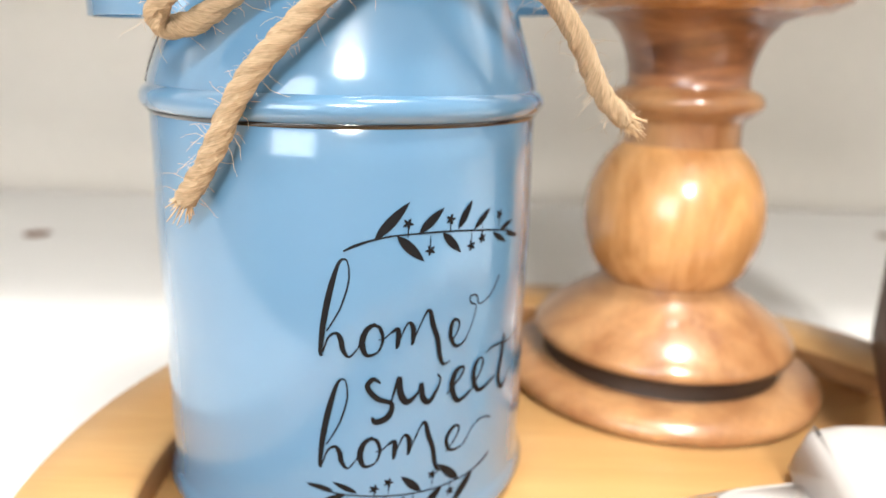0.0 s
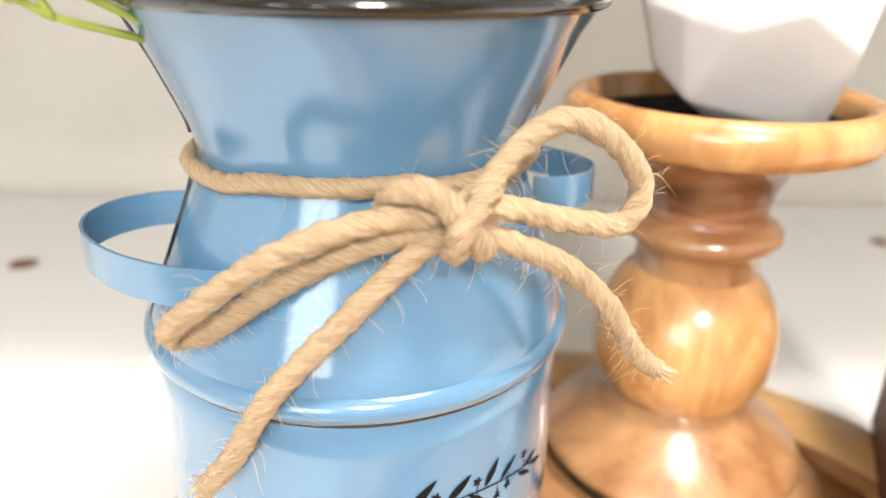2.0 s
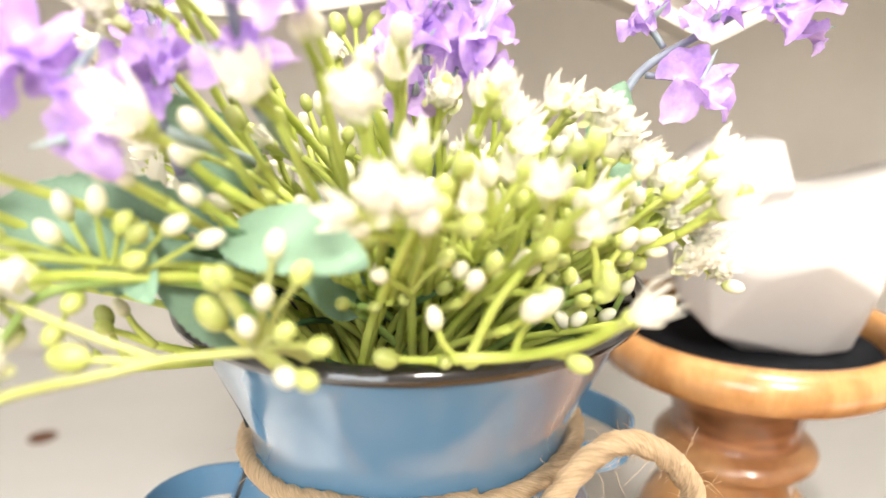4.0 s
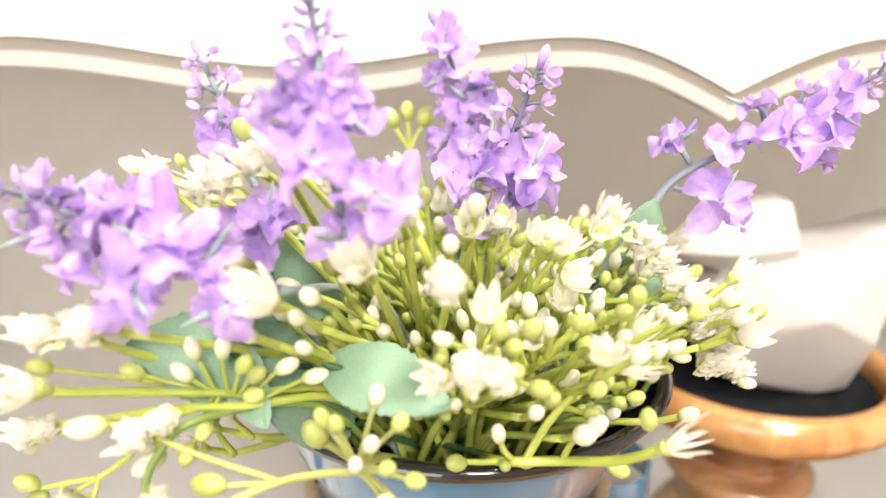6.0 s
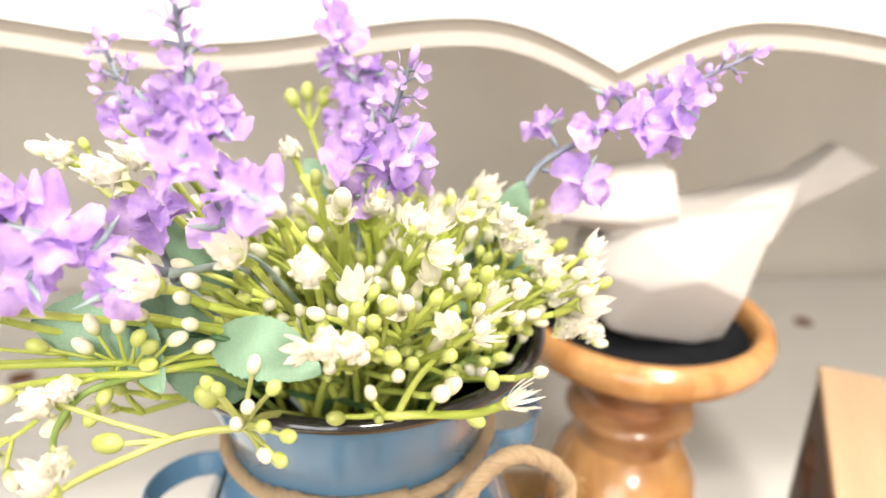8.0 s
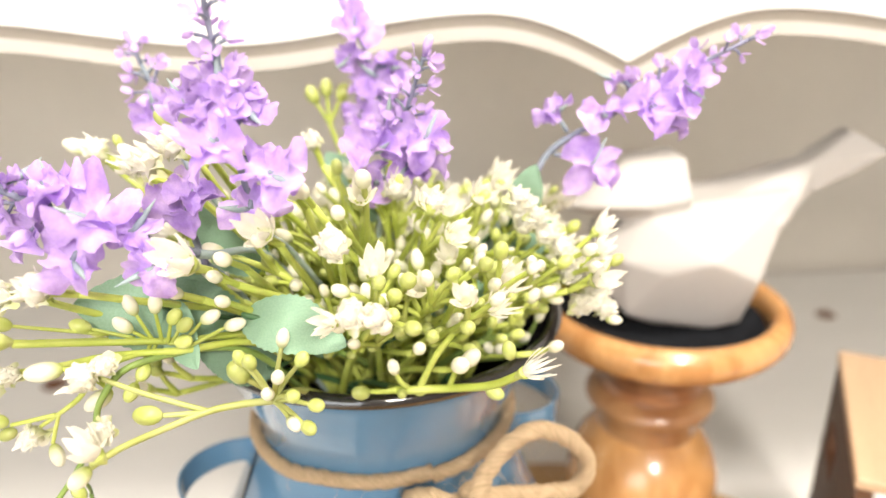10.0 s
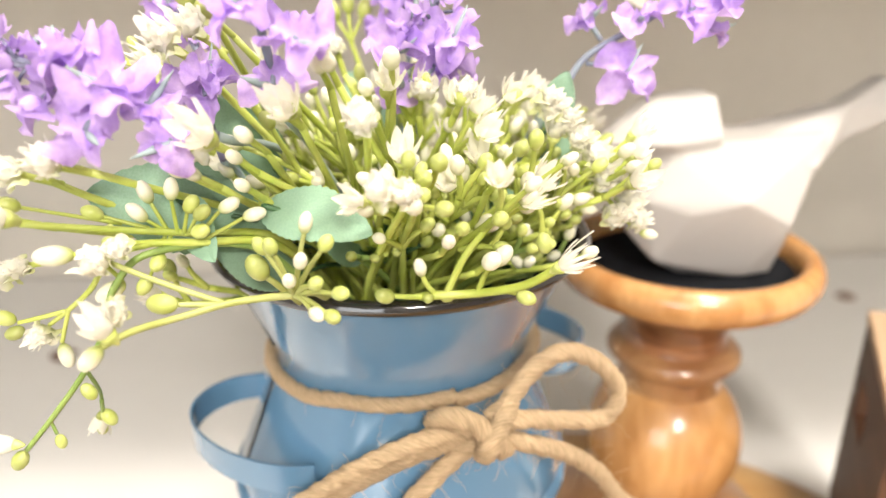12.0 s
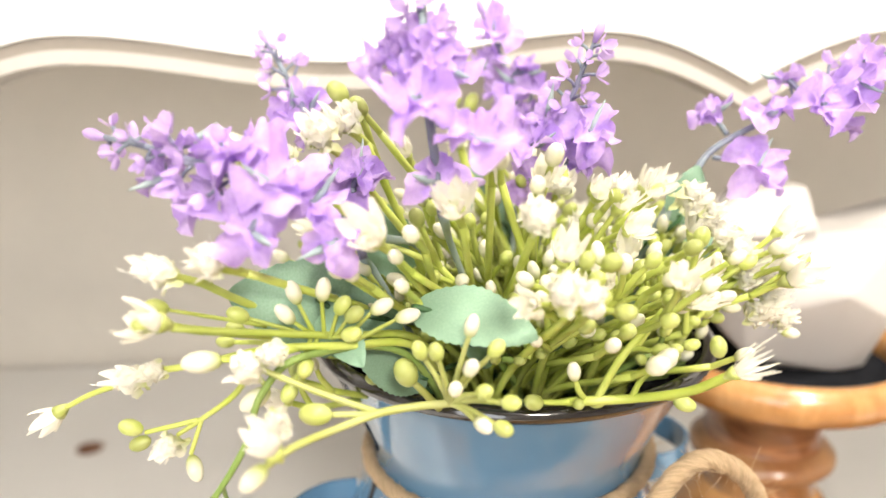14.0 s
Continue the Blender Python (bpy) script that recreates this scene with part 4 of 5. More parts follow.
# ---- white sprays ----
def spray(paths, ends, seed, label="artificial white and green baby's breath spray in the can", dark=False, pale=False):
    """paths: stem lines; ends: (kind, place, way, scale) at the branch tips. kinds: w white bud, g green bud, s star, p spiky, f frilled."""
    rng = random.Random(seed)
    ob = thing("flower_spray", label, "flower", group="white flower sprays in the can")
    bm = bmesh.new()
    for pts, r0, r1 in paths:
        line = smooth_path(pts, 7)
        tube(bm, line, [r0 + (r1 - r0) * i / (len(line) - 1) for i in range(len(line))], 7)
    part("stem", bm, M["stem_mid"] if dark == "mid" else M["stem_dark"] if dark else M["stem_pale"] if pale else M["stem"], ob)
    for kind, at, way, s in ends:
        if kind == "w":
            place(BUDW, "bud", ob, at, way, rng, s)
        elif kind == "g":
            place(BUDG, "bud", ob, at, way, rng, s, "green bud")
        elif kind in "sp":
            b = place(SPIKY if kind == "p" else rng.choice(STAR), "blossom", ob, at, way, rng, s * 0.80, "white pointed blossom")
            c = new("calyx", CALYX)
            c.parent = b
            c.location = (0, 0, -0.0004)
        else:
            place(rng.choice(FLUFF), "blossom", ob, at, way, rng, s * 0.88, "cream frilled blossom")
    return ob


def cluster(at, way, kinds, rng, spread=0.0075, scale=1.0):
    """Short branches fanning out from one point: their paths and their ends."""
    at, way = Vector(at), Vector(way).normalized()
    u = way.orthogonal().normalized()
    v = way.cross(u)
    paths, ends = [], []
    for i, k in enumerate(kinds):
        a = 2.4 * i + rng.uniform(-0.5, 0.5)
        tilt = rng.uniform(0.35, 1.0) if i else 0.15
        d = (way + tilt * (math.cos(a) * u + math.sin(a) * v)).normalized()
        end = at + d * spread * rng.uniform(0.6, 1.25)
        mid = at.lerp(end, 0.5) + way * 0.0008
        paths.append(([at - way * 0.0005, mid, end], 0.00085, 0.0006))
        ends.append((k, end, d, scale * rng.uniform(0.95, 1.3)))
    return paths, ends


def stem_to(at, rng, bow_out=0.006, r0=0.0011):
    """A stem from inside the can's mouth to a point."""
    at = Vector(at)
    s = MOUTH + Vector((rng.uniform(-0.02, 0.02), rng.uniform(-0.02, 0.02), -0.012))
    flat = Vector((at.x - s.x, at.y - s.y, 0))
    mid = s.lerp(at, 0.55) + Vector((0, 0, bow_out)) - flat * 0.08
    return ([s, mid, at], r0, 0.00085)


# the fill of the bouquet, a low dome over the mouth
KINDS = ["ws", "ww", "wg", "sws", "wsg", "ww", "gsg", "wgg", "gw", "sg", "gw", "sw"]
for i in range(76):
    az = i * 2.39996 + fr_rng.uniform(-0.3, 0.3)
    rr = math.sqrt((i + 0.5) / 76)
    x = -0.0265 + (0.060 if math.cos(az) > 0 else 0.064) * rr * math.cos(az)
    y = 0.196 + 0.054 * rr * math.sin(az)
    z = 0.2515 - 0.030 * rr ** 2 + fr_rng.uniform(-0.009, 0.006)
    if fr_rng.random() < 0.25:
        z -= 0.012
    if x > 0.010:
        z = max(z, 0.2345 + fr_rng.uniform(0, 0.006))
    if y < 0.172:
        z = max(z, 0.2335 + fr_rng.uniform(0, 0.008))
    at = Vector((x, y, z))
    way = Vector((x + 0.0265, (y - 0.2155) * 0.6, 0.045)).normalized()
    p, e = cluster(at, way, fr_rng.choice(KINDS), fr_rng, 0.0115)
    if -0.066 < x < -0.026 and y < 0.166:
        continue
    main = stem_to(at, fr_rng, 0.004)
    for f, kk in ((0.5, "wg"), (0.8, fr_rng.choice(["gw", "wg", "w"]))):
        q = Vector(main[0][1]).lerp(at, f)
        if q.z > 0.218:
            a = fr_rng.uniform(0, 6.28)
            p2, e2 = cluster(q, (way + 0.7 * Vector((math.cos(a), math.sin(a), 0.2))), kk, fr_rng, 0.0100)
            p, e = p + p2, e + e2
    spray([main] + p, e, 200 + i)

# budding stems leaning out over the rim all round
for i in range(40):
    az = 2 * math.pi * i / 40 + fr_rng.uniform(-0.06, 0.06)
    rr = fr_rng.uniform(0.040, 0.057) - (0.003 if math.cos(az) > 0.4 else 0.0)
    at = Vector((-0.0260 + rr * math.cos(az), 0.2155 + rr * math.sin(az), 0.2225 + fr_rng.uniform(0.0, 0.014)))
    if -0.066 < at.x < -0.040 and at.y < 0.175:
        continue
    way = Vector((math.cos(az), math.sin(az), 0.9 if math.sin(az) > -0.5 else 1.6))
    p, e = cluster(at, way, fr_rng.choice(["wg", "wgw", "w", "gw", "gg", "g"]), fr_rng, 0.0085)
    spray([stem_to(at, fr_rng, 0.006)] + p, e, 700 + i)

# lower stems filling the mouth, two in three darker green for the shade between them
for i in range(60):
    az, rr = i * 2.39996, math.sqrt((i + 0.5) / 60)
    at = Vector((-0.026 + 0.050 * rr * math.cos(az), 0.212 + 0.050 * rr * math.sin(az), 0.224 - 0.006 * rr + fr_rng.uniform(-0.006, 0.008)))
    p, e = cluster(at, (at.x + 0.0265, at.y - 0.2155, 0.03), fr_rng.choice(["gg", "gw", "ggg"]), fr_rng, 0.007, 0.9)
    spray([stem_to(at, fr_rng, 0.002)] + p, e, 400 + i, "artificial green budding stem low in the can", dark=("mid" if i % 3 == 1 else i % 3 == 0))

# short budding stems inside the rim towards the candle holder
for i in range(40):
    az = radians(-62 + 104 * i / 39)
    rr = fr_rng.uniform(0.036, 0.057)
    at = Vector((-0.0260 + rr * math.cos(az), 0.2155 + rr * math.sin(az), 0.2225 + fr_rng.uniform(0.0, 0.018)))
    p, e = cluster(at, (0.7 * math.cos(az), 0.5 * math.sin(az), 1.0), fr_rng.choice(["wg", "gw", "g", "ww", "gwg"]), fr_rng, 0.0085)
    spray([stem_to(at, fr_rng, 0.004)] + p, e, 800 + i)

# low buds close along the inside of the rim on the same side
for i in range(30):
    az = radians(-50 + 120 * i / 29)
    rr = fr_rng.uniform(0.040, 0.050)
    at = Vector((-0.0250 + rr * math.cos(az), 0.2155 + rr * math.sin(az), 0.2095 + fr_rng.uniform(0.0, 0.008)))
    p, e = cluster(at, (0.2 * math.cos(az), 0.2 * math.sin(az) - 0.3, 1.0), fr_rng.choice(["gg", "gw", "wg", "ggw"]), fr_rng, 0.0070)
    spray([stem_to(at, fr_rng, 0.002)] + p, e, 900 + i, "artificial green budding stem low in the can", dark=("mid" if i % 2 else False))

# blossoms that stand out on the front and top
FRONT = [("s", (-0.0624, 0.1442, 0.2585), 1.55), ("f", (-0.0318, 0.1430, 0.2615), 1.35), ("f", (-0.0285, 0.1344, 0.2500), 1.25), ("f", (-0.0235, 0.1360, 0.2485), 1.05), ("p", (0.0025, 0.1536, 0.2405), 1.15), ("s", (-0.0468, 0.1482, 0.2630), 1.45),
         ("f", (-0.0911, 0.1416, 0.2550), 1.45), ("f", (-0.1017, 0.1460, 0.2520), 1.25), ("s", (-0.1023, 0.1407, 0.2440), 1.35), ("w", (-0.0690, 0.1480, 0.2505), 1.15), ("w", (-0.0665, 0.1490, 0.2495), 1.1), ("w", (-0.0549, 0.1474, 0.2575), 1.25),
         ("w", (-0.0580, 0.1500, 0.2525), 1.1), ("w", (-0.0570, 0.1500, 0.2465), 1.1), ("w", (-0.0222, 0.1385, 0.2445), 1.35), ("w", (-0.0040, 0.1500, 0.2465), 1.2), ("g", (-0.0120, 0.1500, 0.2355), 1.2), ("w", (-0.0150, 0.1500, 0.2325), 1.2),
         ("w", (-0.0060, 0.1500, 0.2275), 1.6), ("w", (0.0193, 0.1636, 0.2235), 1.2), ("g", (0.0000, 0.1500, 0.2530), 1.2), ("g", (-0.0170, 0.1470, 0.2510), 1.4), ("g", (-0.0200, 0.1460, 0.2480), 1.3)]
TOP = [("f", (-0.0730, 0.1620, 0.2755), 1.4), ("f", (-0.0680, 0.1660, 0.2780), 1.2), ("g", (-0.0690, 0.1700, 0.2830), 1.5), ("g", (-0.0650, 0.1700, 0.2800), 1.4), ("f", (-0.1000, 0.2040, 0.2690), 1.3), ("w", (-0.1060, 0.2060, 0.2690), 1.4), ("f", (-0.0840, 0.1850, 0.2690), 1.2),
       ("s", (0.0111, 0.2121, 0.2550), 1.2), ("f", (-0.0191, 0.1850, 0.2600), 1.25), ("s", (-0.0120, 0.1750, 0.2600), 1.2), ("s", (-0.0270, 0.1650, 0.2650), 1.2), ("w", (-0.0380, 0.1500, 0.2710), 1.3), ("w", (-0.0400, 0.1510, 0.2705), 1.2), ("w", (-0.0260, 0.1600, 0.2700), 1.5), ("w", (-0.0310, 0.1500, 0.2660), 1.2),
       ("f", (-0.0100, 0.1650, 0.2630), 1.0), ("s", (0.0020, 0.1800, 0.2590), 1.2), ("s", (0.0080, 0.1930, 0.2580), 1.1), ("f", (-0.0420, 0.2050, 0.2690), 1.1), ("s", (-0.0560, 0.1900, 0.2680), 1.1)]
for i, (k, at, s) in enumerate(FRONT + TOP):
    at = Vector(at)
    way = Vector((at.x + 0.0265, at.y - 0.225, 0.055)).normalized()
    p, e = cluster(at - way * 0.009, way, fr_rng.choice(["wg", "w", "g", "g"]), fr_rng, 0.008) if k in "sf" else ([], [])
    spray([stem_to(at - way * 0.007, fr_rng, 0.004), ([at - way * 0.008, at - way * 0.003, at], 0.0008, 0.0007)] + p, e + [(k, at, way, s)], 500 + i)
spray([stem_to((-0.0400, 0.2370, 0.2690), fr_rng)] + [([(-0.0400, 0.2370, 0.2690), q], 0.0007, 0.0006) for q in ((-0.0440, 0.2380, 0.2755), (-0.0405, 0.2390, 0.2775), (-0.0365, 0.2390, 0.2760))],
      [("g", (-0.0440, 0.2380, 0.2755), (-0.4, 0, 1), 1.6), ("g", (-0.0405, 0.2390, 0.2775), (0, 0, 1), 1.5), ("g", (-0.0365, 0.2390, 0.2760), (0.4, 0, 1), 1.6)], 590, "artificial bright green buds at the back of the bunch")

# the right side: frilled cream blossoms along one branch, and a spiky one over the rim
chain = [(0.0120, 0.183, 0.2560), (0.0160, 0.181, 0.2525), (0.0200, 0.181, 0.2485), (0.0237, 0.181, 0.2443), (0.0275, 0.180, 0.2400), (0.0305, 0.180, 0.2355), (0.0335, 0.179, 0.2310), (0.0361, 0.179, 0.2265), (0.0290, 0.178, 0.2280), (0.0255, 0.178, 0.2395)]
spray([stem_to((0.006, 0.190, 0.240), fr_rng), ([(0.006, 0.190, 0.240), (0.020, 0.184, 0.2410), (0.031, 0.181, 0.2310), (0.036, 0.180, 0.2255)], 0.0008, 0.0005)],
      [("f", Vector(p) + Vector((0.0018 * k * math.sin(9 * i), -0.0022 * k, 0.0030 * k * math.cos(7 * i))), (0.5, -0.5, 0.4), 1.12 + 0.22 * (i % 3 == 0) - 0.3 * k) for i, p in enumerate(chain) for k in (0, 1)] + [("w", (0.0385, 0.179, 0.2235), (1, 0, -0.2), 1.1), ("w", (0.0215, 0.178, 0.2310), (0.6, -0.5, 0.1), 1.1)], 600, "artificial spray of frilled cream blossoms leaning out of the can")
spray([([(-0.0230, 0.178, 0.2050), (-0.0200, 0.1590, 0.2160), (-0.0080, 0.1560, 0.2178), (0.0020, 0.1490, 0.2225), (0.0085, 0.1430, 0.2290)], 0.0012, 0.0010),
       ([(-0.0030, 0.1540, 0.2195), (0.0015, 0.1550, 0.2180)], 0.0007, 0.0006), ([(-0.0075, 0.1560, 0.2178), (-0.0060, 0.1545, 0.2230), (-0.0045, 0.1520, 0.2265)], 0.0008, 0.0006), ([(-0.0150, 0.1575, 0.2168), (-0.0100, 0.1560, 0.228), (-0.0020, 0.1545, 0.2390)], 0.0010, 0.0008),
       ([(-0.0200, 0.159, 0.2160), (-0.0240, 0.158, 0.2165), (-0.0276, 0.1572, 0.2172)], 0.0008, 0.0006), ([(-0.0170, 0.158, 0.2165), (-0.0195, 0.156, 0.2205), (-0.0205, 0.1552, 0.2235)], 0.0008, 0.0006)],
      [("p", (0.0085, 0.1428, 0.2292), (0.70, -0.35, 0.55), 1.0), ("g", (0.0020, 0.1552, 0.2175), (0.6, -0.4, -0.1), 1.25), ("w", (-0.0042, 0.1515, 0.2270), (0.4, -0.3, 0.6), 1.5), ("g", (0.0060, 0.1440, 0.2325), (-0.2, 0, 1), 1.2), ("g", (-0.0276, 0.1572, 0.2168), (-0.5, -0.4, 0.3), 1.35), ("w", (-0.0205, 0.1552, 0.2232), (-0.2, -0.3, 1), 1.15)],
      601, "artificial spiky white blossom on a bright green stem over the rim")

# the front bunch of buds and the long pale stem that crosses the rim
bunch = [("g", (-0.0510, 0.1400, 0.2355)), ("w", (-0.0456, 0.1374, 0.2335)), ("w", (-0.0480, 0.1390, 0.2290)), ("g", (-0.0435, 0.1380, 0.2290)), ("g", (-0.0390, 0.1370, 0.2275)), ("g", (-0.0410, 0.1390, 0.2365)), ("w", (-0.0449, 0.1426, 0.2390)), ("g", (-0.0405, 0.1350, 0.2240)), ("w", (-0.0440, 0.1380, 0.2235)), ("g", (-0.0535, 0.1440, 0.2340))]
FORK = Vector((-0.0485, 0.1450, 0.2238))
spray([([(-0.040, 0.182, 0.200), (-0.0450, 0.158, 0.2180), FORK], 0.0010, 0.0009), ([FORK, (-0.0560, 0.1450, 0.2232), (-0.0627, 0.1428, 0.2232), (-0.0700, 0.1375, 0.2232), (-0.0770, 0.1290, 0.2245), (-0.0812, 0.1238, 0.2240)], 0.0009, 0.0007),
       ([(-0.0640, 0.1423, 0.2232), (-0.0680, 0.1405, 0.2243), (-0.0715, 0.1393, 0.2250)], 0.0007, 0.0006), ([(-0.0627, 0.1428, 0.2232), (-0.0750, 0.1420, 0.2288), (-0.0850, 0.1424, 0.2335)], 0.0007, 0.0006), ([(-0.0500, 0.160, 0.2150), (-0.0540, 0.155, 0.2220), (-0.0560, 0.1530, 0.2250)], 0.0009, 0.0007)]
      + [([FORK, FORK.lerp(Vector(p), 0.5) + Vector((0, 0, 0.0006)), p], 0.0007, 0.0005) for _, p in bunch],
      [(k, p, Vector(p) - FORK, 1.12) for k, p in bunch] + [("g", (-0.0718, 0.1392, 0.2250), (-1, 0, 0.1), 1.6), ("w", (-0.0815, 0.1235, 0.2238), (-0.5, 0, -0.5), 1.4), ("s", (-0.0800, 0.1250, 0.2255), (-0.4, -0.3, 0.8), 1.2), ("g", (-0.0562, 0.1528, 0.2248), (-0.3, -0.3, 0.8), 1.8)],
      602, "artificial pale green stem with a bunch of buds crossing the rim", pale=True)

# the left side: flowers reaching out and a branch that hangs down
spray([([(-0.045, 0.185, 0.205), (-0.055, 0.165, 0.228), (-0.070, 0.152, 0.2340), (-0.0850, 0.150, 0.2345), (-0.1000, 0.153, 0.2305), (-0.1130, 0.156, 0.2275)], 0.0010, 0.0007), ([(-0.110, 0.155, 0.2282), (-0.120, 0.159, 0.2235), (-0.1280, 0.163, 0.2195), (-0.1340, 0.1645, 0.2160)], 0.0007, 0.0006),
       ([(-0.0780, 0.151, 0.2345), (-0.0830, 0.146, 0.2348), (-0.0863, 0.1424, 0.2345)], 0.0007, 0.0006), ([(-0.0863, 0.1430, 0.2340), (-0.0920, 0.147, 0.2260), (-0.1000, 0.151, 0.2190), (-0.1060, 0.153, 0.2145)], 0.0007, 0.0005), ([(-0.1010, 0.1515, 0.2185), (-0.1080, 0.1525, 0.2165), (-0.1125, 0.1526, 0.2155)], 0.0006, 0.0005),
       ([(-0.1000, 0.1510, 0.2190), (-0.1015, 0.1510, 0.2150), (-0.1030, 0.1510, 0.2110)], 0.0005, 0.0005), ([(-0.0863, 0.1424, 0.2345), (-0.0900, 0.1435, 0.2350), (-0.0935, 0.1440, 0.2350)], 0.0005, 0.0005), ([(-0.0870, 0.1435, 0.2330), (-0.0860, 0.1455, 0.2300), (-0.0852, 0.1470, 0.2272)], 0.0005, 0.0005)],
      [("f", (-0.1130, 0.1555, 0.2265), (-0.9, -0.3, 0.2), 1.25), ("f", (-0.1085, 0.1535, 0.2290), (-0.4, -0.7, 0.2), 0.95), ("s", (-0.1355, 0.1650, 0.2150), (-0.8, 0, -0.6), 1.15), ("f", (-0.0863, 0.1415, 0.2340), (-0.3, -0.8, 0.3), 1.15), ("f", (-0.0825, 0.1420, 0.2365), (0, -0.8, 0.5), 0.95), ("w", (-0.0930, 0.1440, 0.2350), (-0.9, -0.4, 0.1), 1.7),
       ("f", (-0.1065, 0.1525, 0.2140), (-0.5, -0.5, -0.5), 1.15), ("g", (-0.1131, 0.1526, 0.2160), (-0.9, 0, 0.3), 1.3), ("g", (-0.1120, 0.1530, 0.2135), (-0.8, 0, -0.3), 1.2), ("w", (-0.1030, 0.1510, 0.2105), (0.3, -0.3, -1), 1.3), ("w", (-0.0850, 0.1470, 0.2270), (-0.6, -0.4, -0.3), 1.5), ("f", (-0.0805, 0.1300, 0.2285), (0.2, -0.6, 0.2), 1.0)],
      603, "artificial cream blossoms reaching out over the can's side")
spray([([(-0.045, 0.182, 0.200), (-0.058, 0.162, 0.228), (-0.078, 0.148, 0.2335), (-0.0860, 0.144, 0.2270), (-0.0890, 0.143, 0.2180), (-0.0950, 0.142, 0.2080), (-0.1030, 0.141, 0.1980), (-0.1100, 0.140, 0.1900)], 0.0009, 0.0006), ([(-0.0945, 0.142, 0.2090), (-0.0955, 0.148, 0.2000), (-0.0985, 0.154, 0.1910)], 0.0005, 0.0004), ([(-0.0965, 0.150, 0.1960), (-0.1000, 0.156, 0.1870)], 0.0005, 0.0004), ([(-0.1040, 0.141, 0.1970), (-0.1035, 0.1415, 0.1930)], 0.0004, 0.0004)],
      [("g", (-0.1108, 0.140, 0.1893), (-0.5, 0, -0.8), 1.3), ("g", (-0.0985, 0.154, 0.1905), (0.5, 0, -0.9), 1.2), ("g", (-0.1003, 0.1565, 0.1862), (-0.2, 0, -0.9), 1.1), ("g", (-0.1033, 0.1415, 0.1925), (0.2, 0, -1), 0.9), ("g", (-0.0958, 0.142, 0.2050), (0.5, 0, -0.8), 1.1), ("s", (-0.1118, 0.140, 0.1915), (-0.9, 0, 0.1), 0.8), ("s", (-0.1000, 0.156, 0.1880), (-0.4, 0, -0.9), 0.9)],
      604, "artificial green budding branch hanging down beside the can", dark="mid")
side_buds = [("w", (-0.0790, 0.1535, 0.2430)), ("w", (-0.0740, 0.152, 0.2440)), ("w", (-0.0800, 0.152, 0.2395)), ("g", (-0.0890, 0.152, 0.2405)), ("g", (-0.0710, 0.152, 0.2412)), ("g", (-0.0690, 0.151, 0.2400)), ("w", (-0.0640, 0.152, 0.2412)), ("g", (-0.0700, 0.151, 0.2365)), ("w", (-0.0590, 0.152, 0.2395)), ("g", (-0.0770, 0.150, 0.2320)), ("g", (-0.0800, 0.149, 0.2275)), ("g", (-0.1030, 0.147, 0.2445))]
spray([([(-0.045, 0.185, 0.208), (-0.055, 0.165, 0.2300), (-0.070, 0.155, 0.2350), (-0.086, 0.149, 0.2385), (-0.101, 0.142, 0.2425)], 0.0010, 0.0007)] + [([(-0.0740 + 0.4 * (p[0] + 0.074), 0.153, 0.2358 - 0.09 * (p[0] + 0.074)), p], 0.0005, 0.0004) for _, p in side_buds],
      [(k, p, Vector(p) - Vector((-0.076, 0.154, 0.2340)), 1.2) for k, p in side_buds], 605, "artificial spray of white and green buds beside the rim")

# ---- sage green leaves ----
def leaf_mesh(seed):
    rng = random.Random(seed)
    bm = bmesh.new()
    rows, cols, grid = 28, 6, []
    for i in range(rows + 1):
        t = i / rows
        w = 0.30 * math.sin(math.pi * min(1.0, 0.06 + 0.94 * t) ** 0.9) ** 0.75 + 0.012
        w *= 1 + (0.030 if i % 2 else -0.030)
        row = []
        for j in range(cols + 1):
            s = j / cols * 2 - 1
            row.append(bm.verts.new((s * w, t, 0.06 * math.sin(math.pi * t) + 0.035 * abs(s) * w * 2 + 0.03 * noise.noise((s * 2, t * 4, seed)))))
        grid.append(row)
    for a, b in zip(grid, grid[1:]):
        for j in range(cols):
            bm.faces.new((a[j], a[j + 1], b[j + 1], b[j]))
    return link_mesh("leaf", bm, M["sage"])


LEAF = [leaf_mesh(i) for i in range(3)]


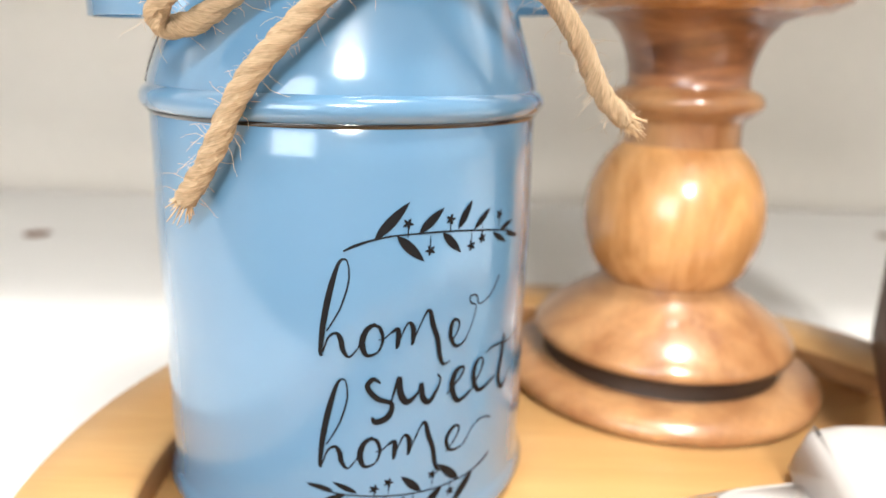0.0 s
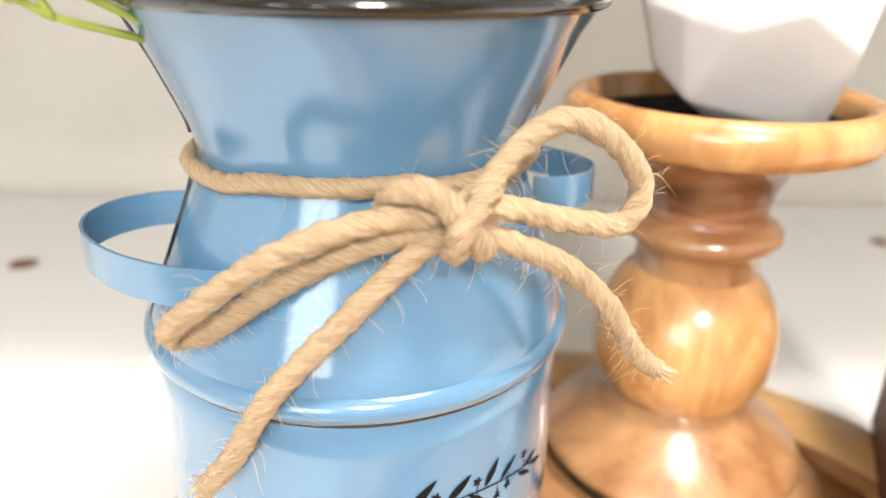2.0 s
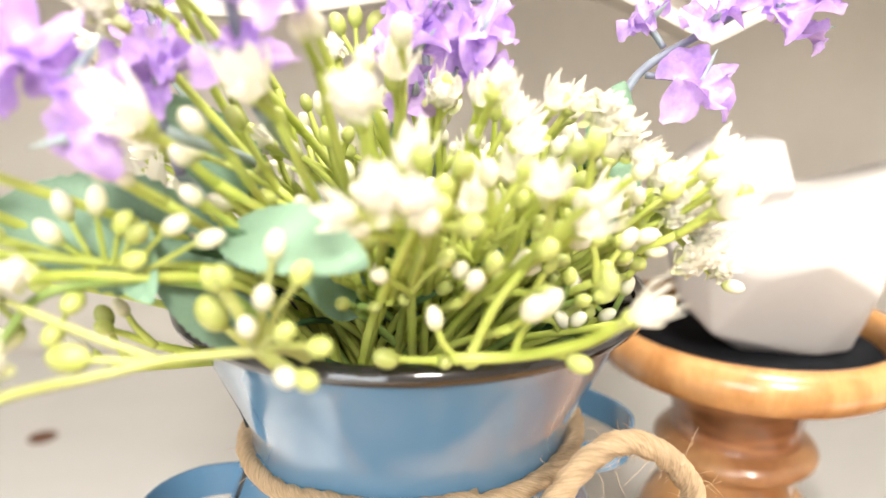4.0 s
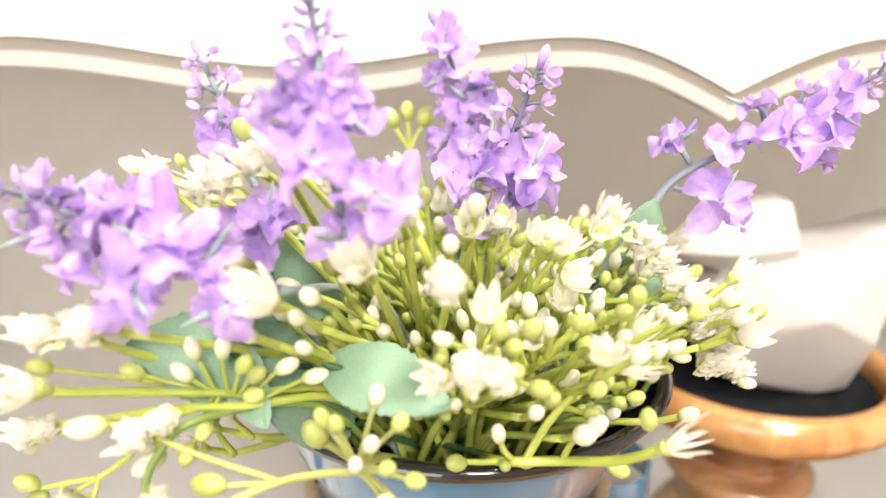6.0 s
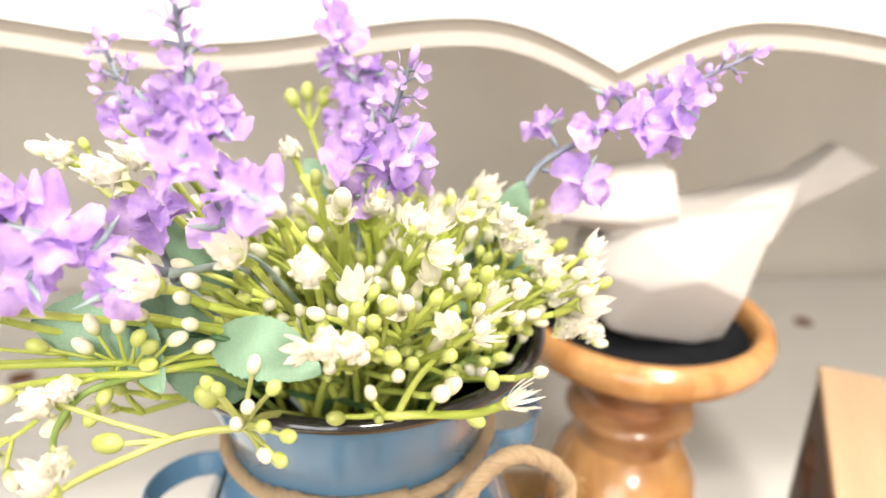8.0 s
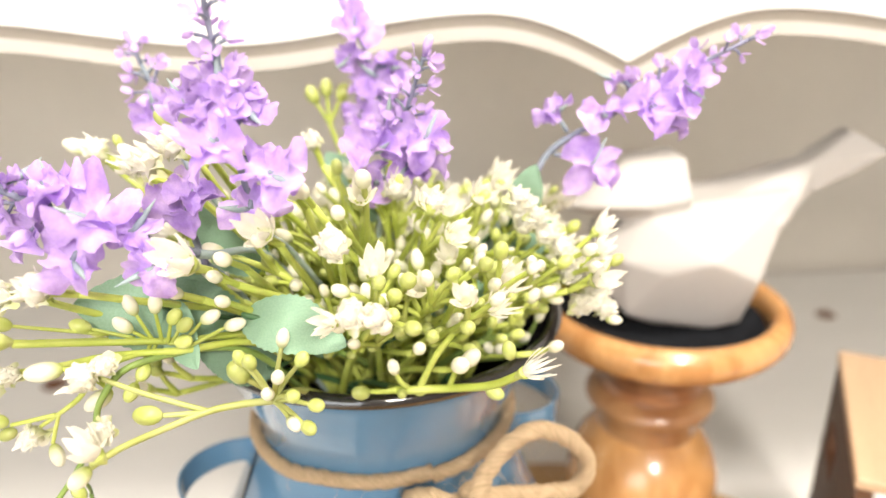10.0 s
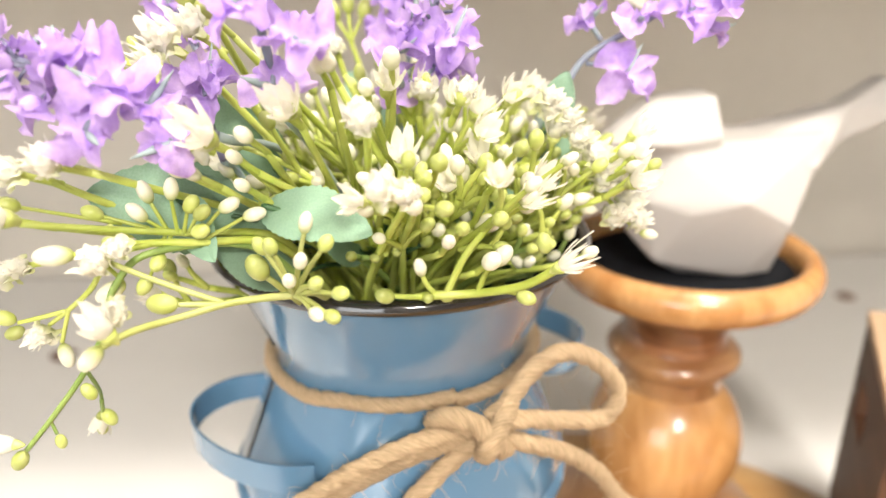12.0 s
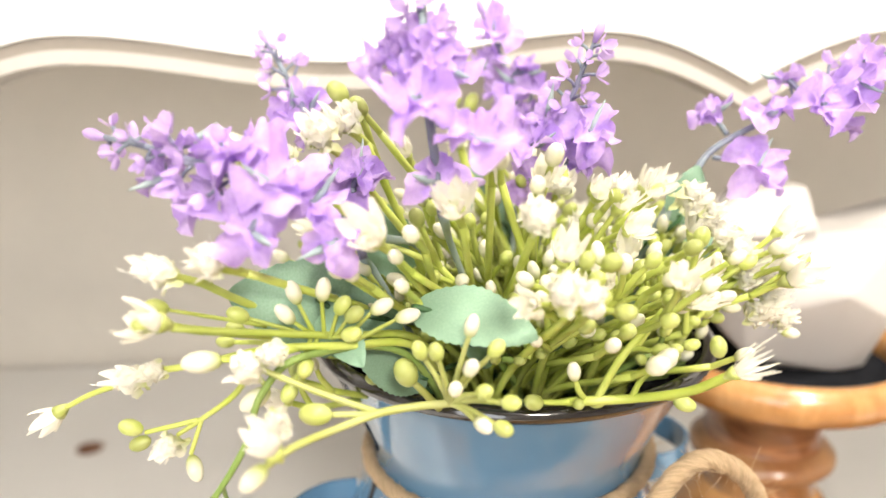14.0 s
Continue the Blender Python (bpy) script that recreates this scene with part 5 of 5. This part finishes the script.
def sage_leaf(base, tip, normal, wide, seed):
    base, tip = Vector(base), Vector(tip)
    ob = thing("sage_leaf", "artificial sage green fabric leaf with toothed edge", "leaf", group="sage leaves in the can")
    y = (tip - base)
    n = Vector(normal).normalized()
    x = y.normalized().cross(n).normalized()
    z = x.cross(y.normalized())
    l = y.length
    bl = new("blade", LEAF[seed % 3])
    bl.parent = ob
    bl.matrix_local = Matrix(((x.x * l * wide, y.x, z.x * l, base.x), (x.y * l * wide, y.y, z.y * l, base.y), (x.z * l * wide, y.z, z.z * l, base.z), (0, 0, 0, 1)))
    bm = bmesh.new()
    tube(bm, smooth_path([MOUTH + Vector((0, 0, 0.005)), MOUTH.lerp(base, 0.6) + Vector((0, 0, 0.008)), base, base.lerp(tip, 0.15)], 6), 0.0007, 6)
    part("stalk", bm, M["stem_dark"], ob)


for i, (b, t, nrm, w) in enumerate([
        ((-0.0550, 0.1568, 0.2402), (-0.0310, 0.1440, 0.2376), (0.0, -0.60, 0.80), 0.88),
        ((-0.0620, 0.170, 0.2330), (-0.0945, 0.158, 0.2440), (-0.1, -0.85, 0.5), 0.95),
        ((-0.0600, 0.172, 0.2250), (-0.0780, 0.166, 0.2460), (0.2, -0.9, 0.35), 0.9),
        ((-0.0520, 0.170, 0.2180), (-0.0690, 0.160, 0.2300), (0.1, -0.9, 0.4), 0.9),
        ((-0.0560, 0.185, 0.2400), (-0.0700, 0.175, 0.2620), (0.1, -0.9, 0.35), 0.8),
        ((0.0165, 0.1985, 0.2480), (0.0205, 0.1960, 0.2640), (-0.3, -0.9, 0.2), 0.95),
        ((0.0100, 0.200, 0.2300), (0.0260, 0.196, 0.2470), (-0.1, -0.9, 0.4), 0.8),
        ((-0.0350, 0.178, 0.2200), (-0.0460, 0.166, 0.2320), (0.1, -0.9, 0.5), 0.9),
        ((-0.0100, 0.190, 0.2250), (0.0060, 0.172, 0.2350), (0.1, -0.7, 0.7), 0.8),
        ((-0.0250, 0.225, 0.2400), (-0.0420, 0.235, 0.2600), (0, -0.9, 0.4), 0.8),
        ((-0.0750, 0.165, 0.2400), (-0.0660, 0.150, 0.2300), (-0.3, -0.8, 0.5), 0.8)]):
    sage_leaf(b, t, nrm, w, i)
